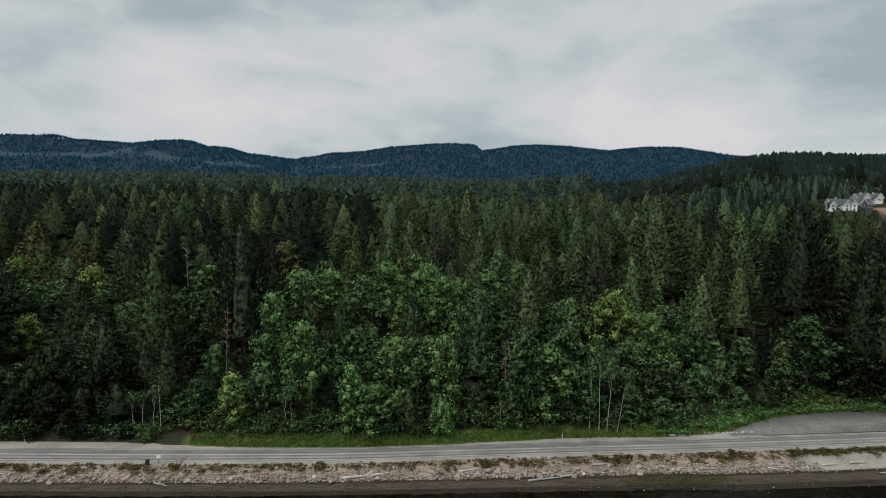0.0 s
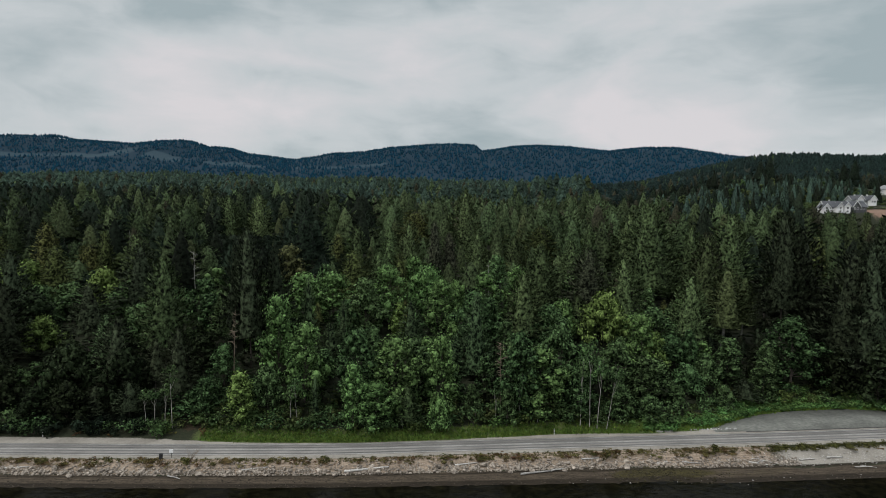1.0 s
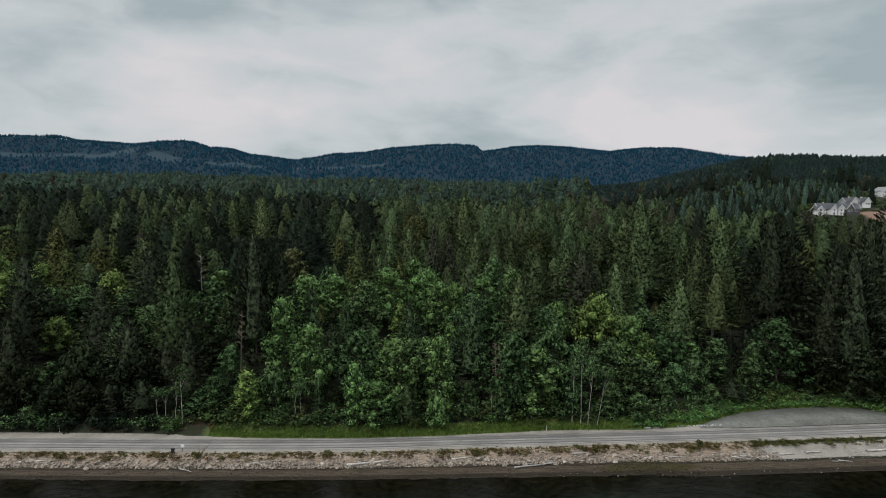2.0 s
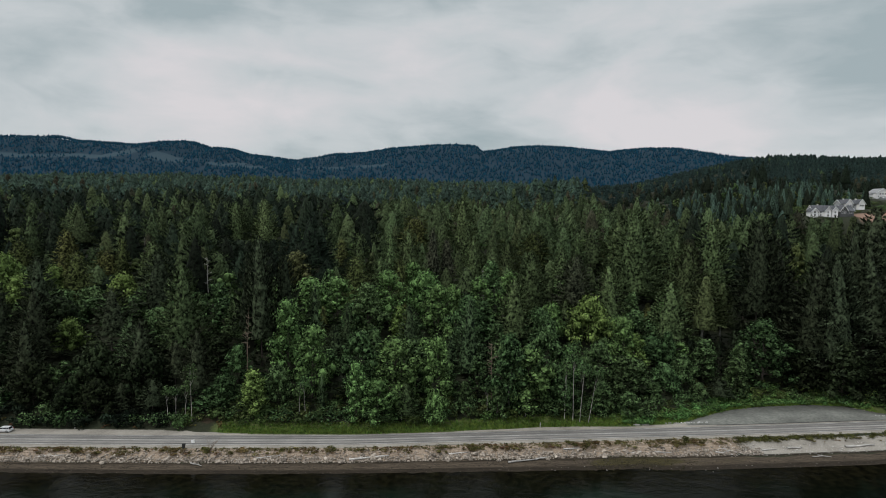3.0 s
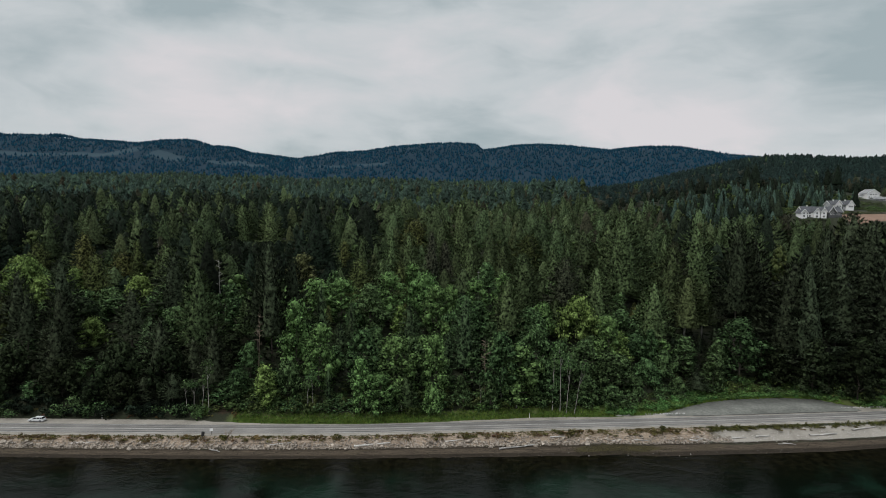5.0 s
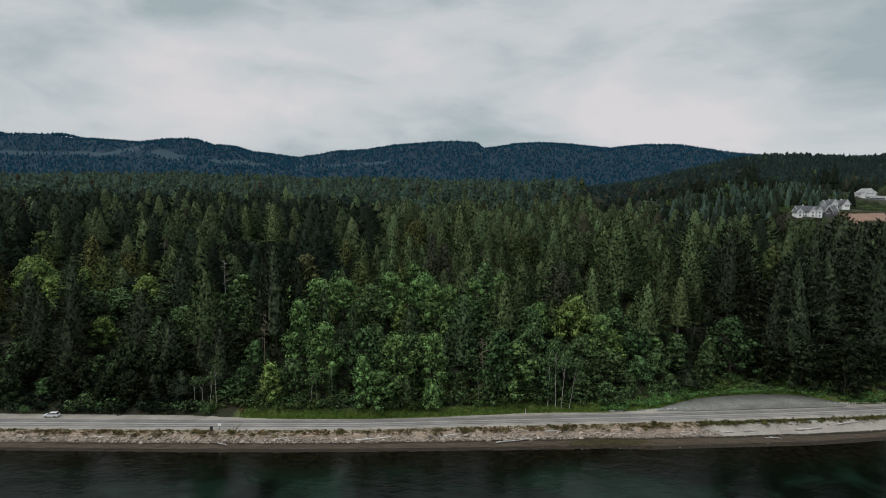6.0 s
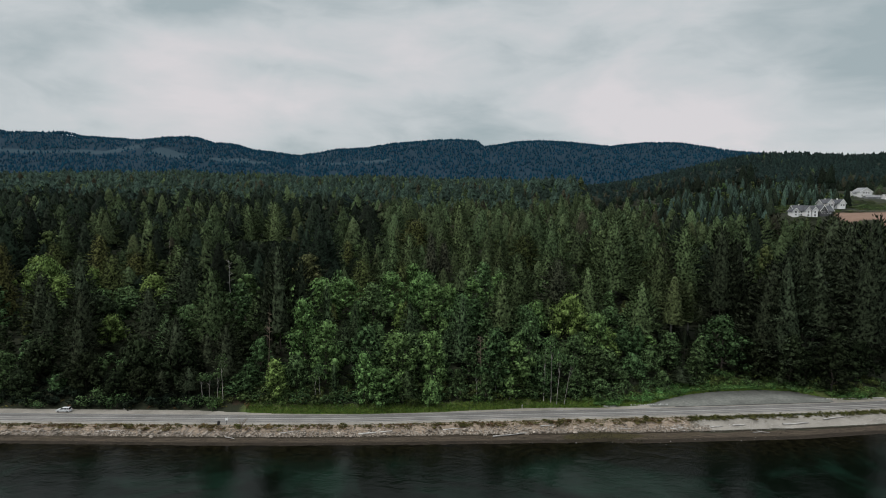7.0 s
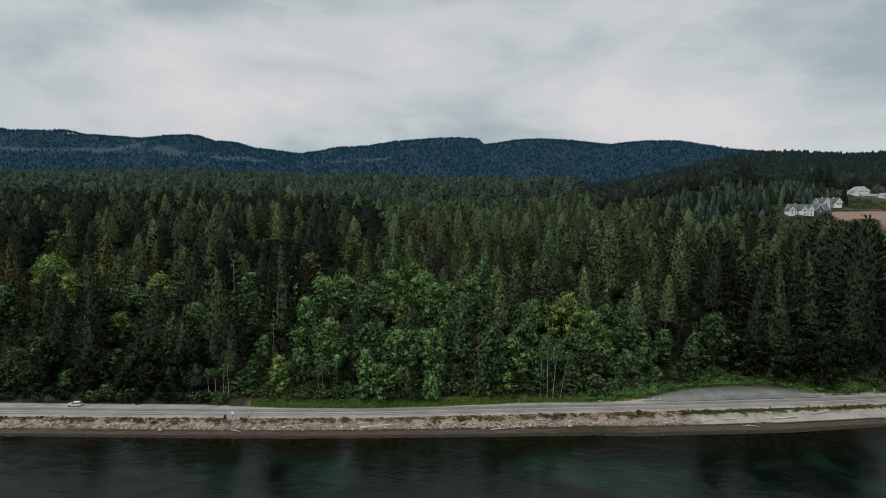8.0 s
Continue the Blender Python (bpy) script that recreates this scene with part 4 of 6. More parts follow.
# broadleaf trees along the road and in the stand behind it
trees("maple", [(-46, 168, 37.3, 7.4), (-10, 157, 28.4, 8.6), (-36, 159, 31.4, 7.4), (3, 158, 28.4, 6.8), (3, 150, 12, 4.0)], 4)
trees("maple", [(9, 228, 40.6, 8.8), (-3, 222, 40.8, 8.6), (-17, 212, 41.8, 8.8), (46, 202, 31.4, 7.5), (68, 180, 28, 6.4), (32, 160, 25, 7.5)], 4)
trees("alder", [(26, 238, 45, 7.0), (-21, 160, 29.5, 6.6), (85, 184, 26, 3.6), (88, 178, 18.8, 4.8), (26, 158, 27.5, 6.2), (38, 164, 29.8, 6.7), (-45, 233, 46.5, 7.9), (111, 184, 22, 5.0), (77, 193, 30, 6.4)], 4)
trees("alder", [(98, 184, 22.0, 5.8), (121, 187, 28.6, 8.8), (22, 154, 18, 5.0), (-46, 156, 20, 6.0), (107, 178, 17, 5.0), (56, 168, 24, 6.0), (80, 172, 17, 5.5), (-62, 166, 26, 6.0), (-99, 190, 30, 8.0), (-138, 214, 34, 7.0), (-30, 196, 37, 7.4), (20, 200, 37, 7.4), (64, 166, 20, 5.6), (-66, 196, 36, 7.0)], 4)
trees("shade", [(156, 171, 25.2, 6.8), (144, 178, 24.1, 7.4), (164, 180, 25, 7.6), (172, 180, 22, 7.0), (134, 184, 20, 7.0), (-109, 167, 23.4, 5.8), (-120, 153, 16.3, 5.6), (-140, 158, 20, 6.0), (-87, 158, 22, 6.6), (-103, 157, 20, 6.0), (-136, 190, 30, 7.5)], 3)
trees("yellow", [(-52, 152, 18.8, 5.6), (72, 181, 25.6, 4.8), (61, 199, 35.0, 9.0), (-199, 246, 43.0, 9.4), (-172, 221, 37.5, 8.6), (-184, 228, 37.0, 6.4), (-160, 222, 34.5, 6.4), (-127, 217, 35.4, 6.6), (-127, 182, 22.6, 4.4)], 3)
trees("maple", [(-27, 224, 40.5, 8.0), (-38, 214, 39.5, 7.4), (20, 216, 39, 7.6), (-9, 240, 43.5, 8.0), (33, 222, 38.5, 7.0), (-49, 212, 39.5, 7.4), (3, 206, 37.5, 7.6), (-58, 208, 38, 7.0)], 4)
trees("alder", [(-24, 200, 37.5, 7.0), (14, 194, 35, 6.4), (-66, 222, 43, 7.4), (-100, 204, 32, 7.0), (-112, 211, 33.8, 6.8), (40, 192, 31, 6.6), (-18, 176, 31, 6.2), (74, 168, 13, 5.0), (70, 173, 17, 5.2), (64, 160, 11, 4.2), (-120, 198, 31, 6.8), (24, 182, 32, 6.0)], 4)
trees("alder", [(-190, 236, 40, 8.0), (-150, 212, 33, 7.0), (-140, 219, 35.5, 7.0), (-118, 215, 35, 7.0), (-104, 213, 34, 7.0), (-132, 206, 31, 7.0), (-96, 214, 35, 6.5), (-160, 206, 30, 7.0), (80, 186, 22, 5.0)], 4)
trees("brown", [(-59, 231, 48.8, 7.9)], 1)
# conifers that stand out
trees("fir", [(-124, 236, 51.4, 6.3), (-82, 172, 47.5, 7.2), (-145, 400, 70.3, 10.8), (-124, 400, 71.9, 11.7), (-34, 248, 56.3, 6.0), (-25, 247, 53.1, 4.9), (-23, 278, 54.9, 5.4), (-11, 244, 56.8, 5.4),
              (15, 319, 70.5, 7.4), (19, 259, 58.3, 6.2), (57, 241, 61.7, 7.9)], 5)
trees("fir", [(36, 263, 61.8, 6.8), (60, 224, 57.1, 5.5), (92, 275, 60.9, 7.1), (92, 247, 65.3, 8.6), (124, 279, 61.3, 7.8), (92, 200, 52.4, 7.7), (41, 214, 51.5, 7.6), (31, 191, 41.9, 4.8), (130, 250, 60.4, 8.2), (71, 212, 49.9, 7.1),
              (-70, 188, 43, 6.4), (108, 226, 55, 7.2)], 5)
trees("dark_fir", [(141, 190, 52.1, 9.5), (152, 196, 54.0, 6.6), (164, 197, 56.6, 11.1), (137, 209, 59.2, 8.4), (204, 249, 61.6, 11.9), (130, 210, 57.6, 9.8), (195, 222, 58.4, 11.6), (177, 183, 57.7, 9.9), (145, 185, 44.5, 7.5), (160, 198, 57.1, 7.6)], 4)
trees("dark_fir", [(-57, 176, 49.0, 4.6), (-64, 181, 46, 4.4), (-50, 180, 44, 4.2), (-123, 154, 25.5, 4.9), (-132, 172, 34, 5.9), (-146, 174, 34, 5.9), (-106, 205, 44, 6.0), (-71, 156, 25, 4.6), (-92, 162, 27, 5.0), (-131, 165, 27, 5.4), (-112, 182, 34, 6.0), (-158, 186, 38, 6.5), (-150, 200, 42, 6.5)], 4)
trees("rusty_fir", [(57, 208, 50.5, 7.5), (115, 240, 56, 6.0)], 2)
trees("spruce", [(-98, 168, 31.0, 7.5), (-41, 186, 40.7, 3.4), (14, 176, 37.6, 5.2), (-33, 182, 33.4, 5.0), (-30, 187, 36.8, 4.6), (-7, 188, 36.2, 6.4), (8, 178, 31, 4.2)], 3)
trees("cedar", [(-211, 275, 48.8, 7.8), (-173, 254, 55.0, 7.2), (-145, 249, 51.9, 4.6), (-157, 258, 51.6, 5.6), (-151, 224, 47.2, 5.2), (-52, 304, 54.0, 5.4), (-14, 347, 73.3, 10.2), (-34, 232, 46.5, 4.8), (-14, 236, 49.6, 4.4), (53, 293, 66.4, 7.5)], 3)
trees("rusty_cedar", [(7, 264, 53.0, 5.4), (0, 259, 58.4, 4.7)], 2)
trees("pine", [(108, 209, 43.8, 6.8), (118, 215, 40.3, 4.0)], 2)
trees("snag", [(-92, 218, 46.6, 3.4), (22, 226, 43, 3.0), (-140, 262, 57, 1.6)], 2)
trees("withered", [(-58, 163, 36, 2.6), (20.5, 157.5, 27, 3.6)], 2)
for x, y, top, lean in ((45.5, 155, 29, 1.0), (47.5, 154.5, 25, 4.0), (50, 154, 22, 9.0), (43, 155.5, 24, -1.0), (-69.5, 148.3, 18, -1.5), (-71.5, 148.3, 17, 0.5),
                        (-74.5, 149, 15, 1.0), (-77, 149, 15, -1.0), (-38, 150, 15, 3.0), (-36, 150.3, 14, -2.0), (-7, 150.5, 14, -5.0), (19, 155.5, 15, 1.0), (26, 156, 16, -2.0), (31, 156.5, 15, 2.0), (22, 156, 15, 4.0)):
    plant("birch", int(x * 7) % 3, stand(x, y, (top - 4) / 20.0, 0.9, lean=lean))


def in_view(x, y, margin=14):
    return abs(x - 6) < 0.80 * (y + 60) + margin


def clear_of(x, y, gap):
    return all((x - a) ** 2 + (y - b) ** 2 > (gap + 0.45 * r) ** 2 for a, b, r in PLACED)


# houses and field that trees must not hide from the camera
KEEP_IN_VIEW += [(325, 488, 66.0, 9.0), (342, 488, 66.5, 9.0), (358, 494, 67.5, 9.0), (394, 540, 74.0, 16.0), (372, 470, 64.0, 14.0), (400, 468, 64.0, 18.0), (440, 468, 64.5, 24.0), (497, 640, 85.0, 12.0), (514, 628, 82.0, 10.0)]


def sightline_limit(x, y, reach=5.0):
    """How high a lesser tree may grow here without hiding the tall crowns and houses behind it from the camera."""
    # the camera's place at 4.5 s on PATH
    ox, oy, oz = 6.0, -34.0, 71.0
    far, free = math.hypot(x - ox, y - oy), 999.0
    for tx, ty, low, r in KEEP_IN_VIEW:
        back = math.hypot(tx - ox, ty - oy)
        if back > far and abs((x - ox) * (ty - oy) - (y - oy) * (tx - ox)) / far < 0.75 * (r + reach):
            free = min(free, oz + (low - oz) * far / back)
    return free


CLEARING = lambda x, y: math.hypot((x - 402) / 84, (y - 500) / 58) < 1 or math.hypot((x - 480) / 48, (y - 600) / 62) < 1
YOUNG = lambda x, y: 215 < x < 540 and 395 < y < 640
FIELD = lambda x, y: math.hypot((x - 440) / 90, (y - 492) / 32) < 1
HOMES = ((326, 494), (340, 494), (358, 500), (386, 546), (402, 546), (497, 650), (496, 636), (514, 634))


def near_house(x, y):
    return any(abs(x - a) < 14 and (-30 if b > 600 else -13) < y - b < 9 for a, b in HOMES)


def near_woods():
    """The stand behind the first row, filled in between the trees that stand out."""
    rng = random.Random(5)
    spots = [(x + rng.uniform(-3, 3), b + rng.uniform(-2.4, 2.4)) for b in (8, 17, 26, 35, 44, 53, 62, 71) for x in np.arange(-215, 262, 9.6)]
    for x, b in spots:
        y = float(road_edge(x) + flat_width(x)) + b
        if not in_view(x, y, 50 if x > 0 else 4) or not clear_of(x, y, 2.6):
            continue
        leafy = (0.92 if abs(x) < 66 else 0.75 if x < 0 else 0.4) * (1.0 if b < 60 else 0.4)
        if x > 95 and b > 25:
            leafy = 0.05
        if rng.random() < leafy:
            # at the left and right the darker kind paints shade
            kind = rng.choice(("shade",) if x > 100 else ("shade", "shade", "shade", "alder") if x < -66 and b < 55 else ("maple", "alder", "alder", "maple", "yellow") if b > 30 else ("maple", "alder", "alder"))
            top = rng.uniform(11, 16) if b < 12 else rng.uniform(13, 21)
        else:
            kind = rng.choice(("fir", "fir", "spruce", "cedar")) if b < 50 else rng.choice(("fir", "fir", "fir", "cedar"))
            # darkened firs stand for the shade at both ends
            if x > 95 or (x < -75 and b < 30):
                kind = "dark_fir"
            top = rng.uniform(12, 20) if b < 20 else rng.uniform(15, 26) if b < 45 else rng.choice((rng.uniform(16, 24), rng.uniform(28, 36)))
        tall, wide = FULL[kind]
        top = min(top, sightline_limit(x, y) - float(height(x, y)))
        if top < 3.5:
            continue
        k = top / tall
        if kind in LEAFY and k < 0.5:
            kind = fitting(kind, 1.0, 1.0)
            k = top / FULL[kind][0]
        plant(kind, rng.randrange(3) + (10 if b > 14 or x > 185 else 0), stand(x, y, k, (max(k, 0.55) if kind in LEAFY else max(k, 0.45)) * rng.uniform(1.0, 1.3), rng=rng))
        PLACED.append((x, y, 4.0))


near_woods()


# ---- the woods behind, joined ----
def scatter(name, label, templates, spots, material, seed):
    """Many trees in one mesh: each spot is x, y, z, height scale, breadth scale."""
    rng = np.random.default_rng(seed)
    verts, tris, tints, normals, n = [], [], [], [], 0
    for x, y, z, tall, wide in spots:
        v, f, *bent = templates[rng.integers(len(templates))]
        a = rng.uniform(0, 6.283)
        c, s = math.cos(a) * wide, math.sin(a) * wide
        out = np.empty((len(v), 3), np.float32)
        out[:, 0] = v[:, 0] * c - v[:, 1] * s + x
        out[:, 1] = v[:, 0] * s + v[:, 1] * c + y
        out[:, 2] = v[:, 2] * tall + z
        verts.append(out)
        if bent:
            q, (c, s) = bent[0], (math.cos(a), math.sin(a))
            normals.append(np.stack([q[:, 0] * c - q[:, 1] * s, q[:, 0] * s + q[:, 1] * c, q[:, 2]], 1))
        tris.append(f + n)
        tints.append(np.full(len(v), rng.random(), np.float32))
        n += len(v)
    me = mesh_of(name, np.concatenate(verts), np.concatenate(tris), material, bool(normals), np.concatenate(normals) if normals else None)
    me.attributes.new("tint", "FLOAT", "POINT").data.foreach_set("value", np.concatenate(tints))
    return tagged(new(name, me), label, "woods", kind="stuff")


def with_normals(v, f, heart):
    both = np.concatenate([f, heart])
    normals = rounded(v, both)
    return v, outward(both, v, normals), normals


def tiered(rng, tall, reach, tiers, points, start=0.16):
    """A light conifer: ragged stars one above another."""
    verts, tris = [], []
    for i in range(tiers):
        k = i / tiers
        z0 = tall * (start + (1 - start) * k)
        z1 = tall * min(1.0, start + (1 - start) * (k + 1.75 / tiers))
        r = reach * (1 - k) ** 0.7 + 0.1
        b = len(verts)
        verts.append((0, 0, z1))
        for j in range(points * 2):
            a = math.pi * (j + rng.uniform(-0.3, 0.3)) / points + i
            q = r * (rng.uniform(0.75, 1.2) if j % 2 == 0 else rng.uniform(0.35, 0.55))
            verts.append((q * math.cos(a), q * math.sin(a), z0 + (0 if j % 2 == 0 else 0.05 * tall) + rng.uniform(-0.04, 0.04) * tall))
        for j in range(points * 2):
            tris.append((b, b + 1 + j, b + 1 + (j + 1) % (points * 2)))
    return np.array(verts), np.array(tris)


def woods():
    rng = random.Random(11)
    r = np.random.default_rng(3)
    mid_fir, mid_stem = [], []
    for _ in range(6):
        v, f, heart = conifer_arrays(r, 36.0, r.uniform(9.6, 12.0), start=r.uniform(0.34, 0.48), count=700, size=1.7, rings=11, spokes=9, core=0.6, droop=r.uniform(0.25, 0.42), power=r.uniform(0.72, 0.92))
        stem = tube([(0, 0, -1), (0, 0, 20), (0, 0, 35)], (0.42, 0.3, 0.06), 5)
        mid_stem.append(stem)
        mid_fir.append(with_normals(v, f, heart))
    mid_leaf = []
    for _ in range(3):
        c, q = broadleaf_lobes(r, 23.0, 7.4, 0.3, 18)
        mid_leaf.append(leafy_template(r, c, q, 300, 1.15))
    far_fir = []
    for _ in range(7):
        v, f, heart = conifer_arrays(r, 35.0, r.uniform(9.8, 12.4), start=r.uniform(0.36, 0.5), count=150, size=2.4, rings=7, spokes=8, core=0.64, droop=0.3, power=r.uniform(0.64, 0.82), per=6)
        far_fir.append(with_normals(v, f, heart))
    far_leaf = []
    for _ in range(4):
        c, q = broadleaf_lobes(r, 22.0, 7.0, 0.4, 9)
        far_leaf.append(leafy_template(r, c, q, 50, 1.4))
    last_fir = [tiered(r, 31.0, r.uniform(7.4, 10.0), 4, 4, 0.35) for _ in range(8)]
    mid_cedar, far_cedar = [], []
    for _ in range(3):
        v, f, heart = conifer_arrays(r, 36.0, 6.0, start=0.36, count=380, size=1.1, rings=12, spokes=11, core=0.92, droop=0.55, power=0.6, per=7)
        mid_cedar.append(with_normals(v, f, heart))
        v, f, heart = conifer_arrays(r, 36.0, 6.4, start=0.4, count=70, size=1.6, rings=8, spokes=8, core=0.92, droop=0.5, power=0.6, per=4)
        far_cedar.append(with_normals(v, f, heart))
    small_fir = [tiered(r, 31.0, 7.0, 3, 4) for _ in range(4)]
    last_leaf = []
    for _ in range(4):
        c, q = broadleaf_lobes(r, 20.0, 7.2, 0.5, 5)
        last_leaf.append(sprays(r, c, q, 22, 3.4))

    def spots(b0, b1, gap, leafy, margin, share=0.8):
        firs, leaves, low, cedars, rusty, ridge = [], [], [], [], [], []
        y = b0
        while y < b1:
            half = 0.80 * (y + 210) + margin
            x = -half
            while x < half:
                px, py = x + rng.uniform(-.55, .55) * gap, y + rng.uniform(-.55, .55) * gap
                x += gap
                yy = float(road_edge(px) + flat_width(px)) + py
                if not in_view(px, yy, margin):
                    continue
                if FIELD(px, yy) or near_house(px, yy):
                    continue
                if YOUNG(px, yy) or CLEARING(px, yy):
                    continue
                patch = 0.5 + 0.5 * math.sin(px * 0.021 + 1.3 * math.sin(yy * 0.017)) * math.sin(yy * 0.013 + 2.0)
                row = (px, yy)
                # groves: open dark hollows between knots of taller trees
                swell = float(rolling(px, yy, 26))
                if yy < 270 and not clear_of(px, yy, 3.5):
                    continue
                if swell > 0.5 and rng.random() < 0.75:
                    low.append((*row, rng.uniform(0.3, 0.55), rng.uniform(0.6, 0.9)))
                    continue
                tall_one = rng.random() < share
                k = rng.choice((rng.uniform(0.95, 1.25), rng.uniform(0.88, 1.08), rng.uniform(0.55, 0.8), rng.uniform(0.6, 0.85))) if tall_one else rng.uniform(0.35, 0.6)
                k = min(k, (sightline_limit(px, yy, 6.0) - float(height(px, yy))) / 36.0) if yy < 480 else k
                if k < 0.3:
                    continue
                k = min(1.3, max(0.3, k)) * (1.0 - 0.08 * patch) * (1.0 + 0.16 * float(rolling(px, yy, 44))) * (0.86 if py < 105 else 1.0)
                pick = rng.random()
                # darker firs paint shade towards both sides of the view
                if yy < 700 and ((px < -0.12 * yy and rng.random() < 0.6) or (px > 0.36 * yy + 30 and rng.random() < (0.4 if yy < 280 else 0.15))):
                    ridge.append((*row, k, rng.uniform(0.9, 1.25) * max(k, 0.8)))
                    continue
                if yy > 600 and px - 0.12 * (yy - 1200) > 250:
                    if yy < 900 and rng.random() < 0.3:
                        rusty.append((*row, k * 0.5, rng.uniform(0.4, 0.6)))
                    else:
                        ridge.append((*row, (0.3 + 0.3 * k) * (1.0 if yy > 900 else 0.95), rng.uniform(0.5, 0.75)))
                    continue
                if rng.random() < leafy * (0.3 + 1.6 * patch * patch):
                    leaves.append((*row, k * rng.uniform(0.95, 1.2), rng.uniform(0.8, 1.2)))
                elif tall_one and pick < 0.24:
                    cedars.append((*row, k * 0.86, rng.uniform(0.8, 1.05) * k))
                elif tall_one and pick < 0.33:
                    rusty.append((*row, k * 0.9, rng.uniform(0.75, 1.0) * k))
                elif tall_one:
                    firs.append((*row, k, rng.uniform(0.85, 1.2) * max(k, 0.8)))
                else:
                    low.append((*row, k, rng.uniform(0.75, 1.0)))
            y += gap * 0.9
        full = []
        for group in (firs, leaves, low, cedars, rusty, ridge):
            a = np.array(group).reshape(-1, 4)
            z = height(a[:, 0], a[:, 1]) - 0.5
            full.append([(p[0], p[1], h, p[2], p[3]) for p, h in zip(a, z)])
        return full
    firs, leaves, low, cedars, rusty, ridge = spots(78, 190, 13.8, 0.2, 10, 0.85)
    scatter("fir_woods", "firs at the sides of the woods, shade painted into their needles", mid_fir, ridge, FAR_SHADED, 25)
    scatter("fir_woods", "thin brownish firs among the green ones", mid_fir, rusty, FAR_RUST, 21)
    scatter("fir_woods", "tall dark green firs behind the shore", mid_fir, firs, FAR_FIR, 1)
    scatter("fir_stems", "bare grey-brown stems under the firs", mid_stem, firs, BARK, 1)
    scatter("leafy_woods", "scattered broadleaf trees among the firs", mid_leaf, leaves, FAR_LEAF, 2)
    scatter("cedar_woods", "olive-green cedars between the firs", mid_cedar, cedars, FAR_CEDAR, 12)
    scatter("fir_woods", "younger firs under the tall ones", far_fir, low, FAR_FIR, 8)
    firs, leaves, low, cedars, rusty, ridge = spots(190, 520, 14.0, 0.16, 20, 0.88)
    scatter("fir_woods", "firs further inland with shade painted into their colour", far_fir, ridge, FAR_SHADED, 26)
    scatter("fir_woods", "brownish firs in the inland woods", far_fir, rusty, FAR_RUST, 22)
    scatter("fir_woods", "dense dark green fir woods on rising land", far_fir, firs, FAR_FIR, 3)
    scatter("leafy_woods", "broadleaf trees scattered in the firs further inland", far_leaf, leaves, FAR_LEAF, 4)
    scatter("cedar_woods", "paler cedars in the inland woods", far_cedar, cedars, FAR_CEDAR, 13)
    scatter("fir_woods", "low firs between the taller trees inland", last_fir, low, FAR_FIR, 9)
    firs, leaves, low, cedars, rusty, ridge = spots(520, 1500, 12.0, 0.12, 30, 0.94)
    scatter("ridge_woods", "ridge conifers with blue distance haze painted into their needles", last_fir, ridge, RIDGE_HAZE, 24)
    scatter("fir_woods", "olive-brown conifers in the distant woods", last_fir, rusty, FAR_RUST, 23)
    scatter("fir_woods", "distant fir woods reaching to the hills", last_fir, firs, FAR_HAZE, 5)
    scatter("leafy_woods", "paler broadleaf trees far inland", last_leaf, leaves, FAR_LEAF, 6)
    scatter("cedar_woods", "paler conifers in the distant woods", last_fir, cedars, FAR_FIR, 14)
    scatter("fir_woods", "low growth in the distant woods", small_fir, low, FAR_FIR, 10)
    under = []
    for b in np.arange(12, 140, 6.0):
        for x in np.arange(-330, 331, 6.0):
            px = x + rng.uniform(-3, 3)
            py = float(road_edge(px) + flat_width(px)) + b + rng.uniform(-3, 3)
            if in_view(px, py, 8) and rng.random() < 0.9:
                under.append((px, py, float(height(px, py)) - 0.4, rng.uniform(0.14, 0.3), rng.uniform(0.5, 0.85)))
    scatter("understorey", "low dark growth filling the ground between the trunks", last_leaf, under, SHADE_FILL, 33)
    young_fir, scrub = [], []
    for _ in range(5):
        young_fir.append(with_normals(*conifer_arrays(r, 32.0, 11.5, start=0.03, count=40, size=2.6, power=0.75, rings=7, spokes=8)))
        c, q = broadleaf_lobes(r, 20.0, 7.2, 0.15, 5)
        scrub.append(sprays(r, c, q, 44, 3.2))
    young, low, slope = [], [], []
    for y in np.arange(392, 690, 5.4):
        for x in np.arange(200, 590, 5.4):
            px, py = x + rng.uniform(-2.4, 2.4), y + rng.uniform(-2.4, 2.4)
            if not (YOUNG(px, py) or CLEARING(px, py)) or FIELD(px, py) or near_house(px, py):
                continue
            shelf = py > 478 and px > 316 and py < 560 or px > 425 and py > 540
            z = float(height(px, py))
            k = rng.choice((rng.uniform(0.07, 0.14), rng.uniform(0.1, 0.2))) if shelf else rng.uniform(0.3, 0.72)
            if not shelf and px > 296 and py < 500:
                k = max(0.1, min(k, (68.0 - z) / 32))
            k = min(k, (sightline_limit(px, py, 3.0) - z) / 32)
            if k < 0.04:
                continue
            wide = rng.uniform(0.45, 0.7) * (1.0 if shelf else min(1.0, 0.5 + k))
            (low if shelf else slope if py > 500 else young).append((px, py, z - 0.3, k, wide))
    broad = [with_normals(*conifer_arrays(r, 33.0, r.uniform(10.0, 13.0), start=0.06, count=40, size=2.6, rings=7, spokes=8, core=0.75)) for _ in range(6)]
    scatter("young_firs", "firs on the slope beside the houses, needles tinted for haze", broad, slope[::3], FAR_HAZE, 34)
    scatter("young_firs", "mixed green and darker firs above the houses", broad, slope[1::3], FAR_SHADED, 35)
    scatter("leafy_woods", "olive broadleaf trees above the houses", far_leaf, [(x, y, z, k * 1.1, w * 1.3) for x, y, z, k, w in slope[2::6]], FAR_LEAF, 36)
    scatter("young_firs", "dense young green firs below the houses", young_fir, young[::2], FAR_CEDAR, 31)
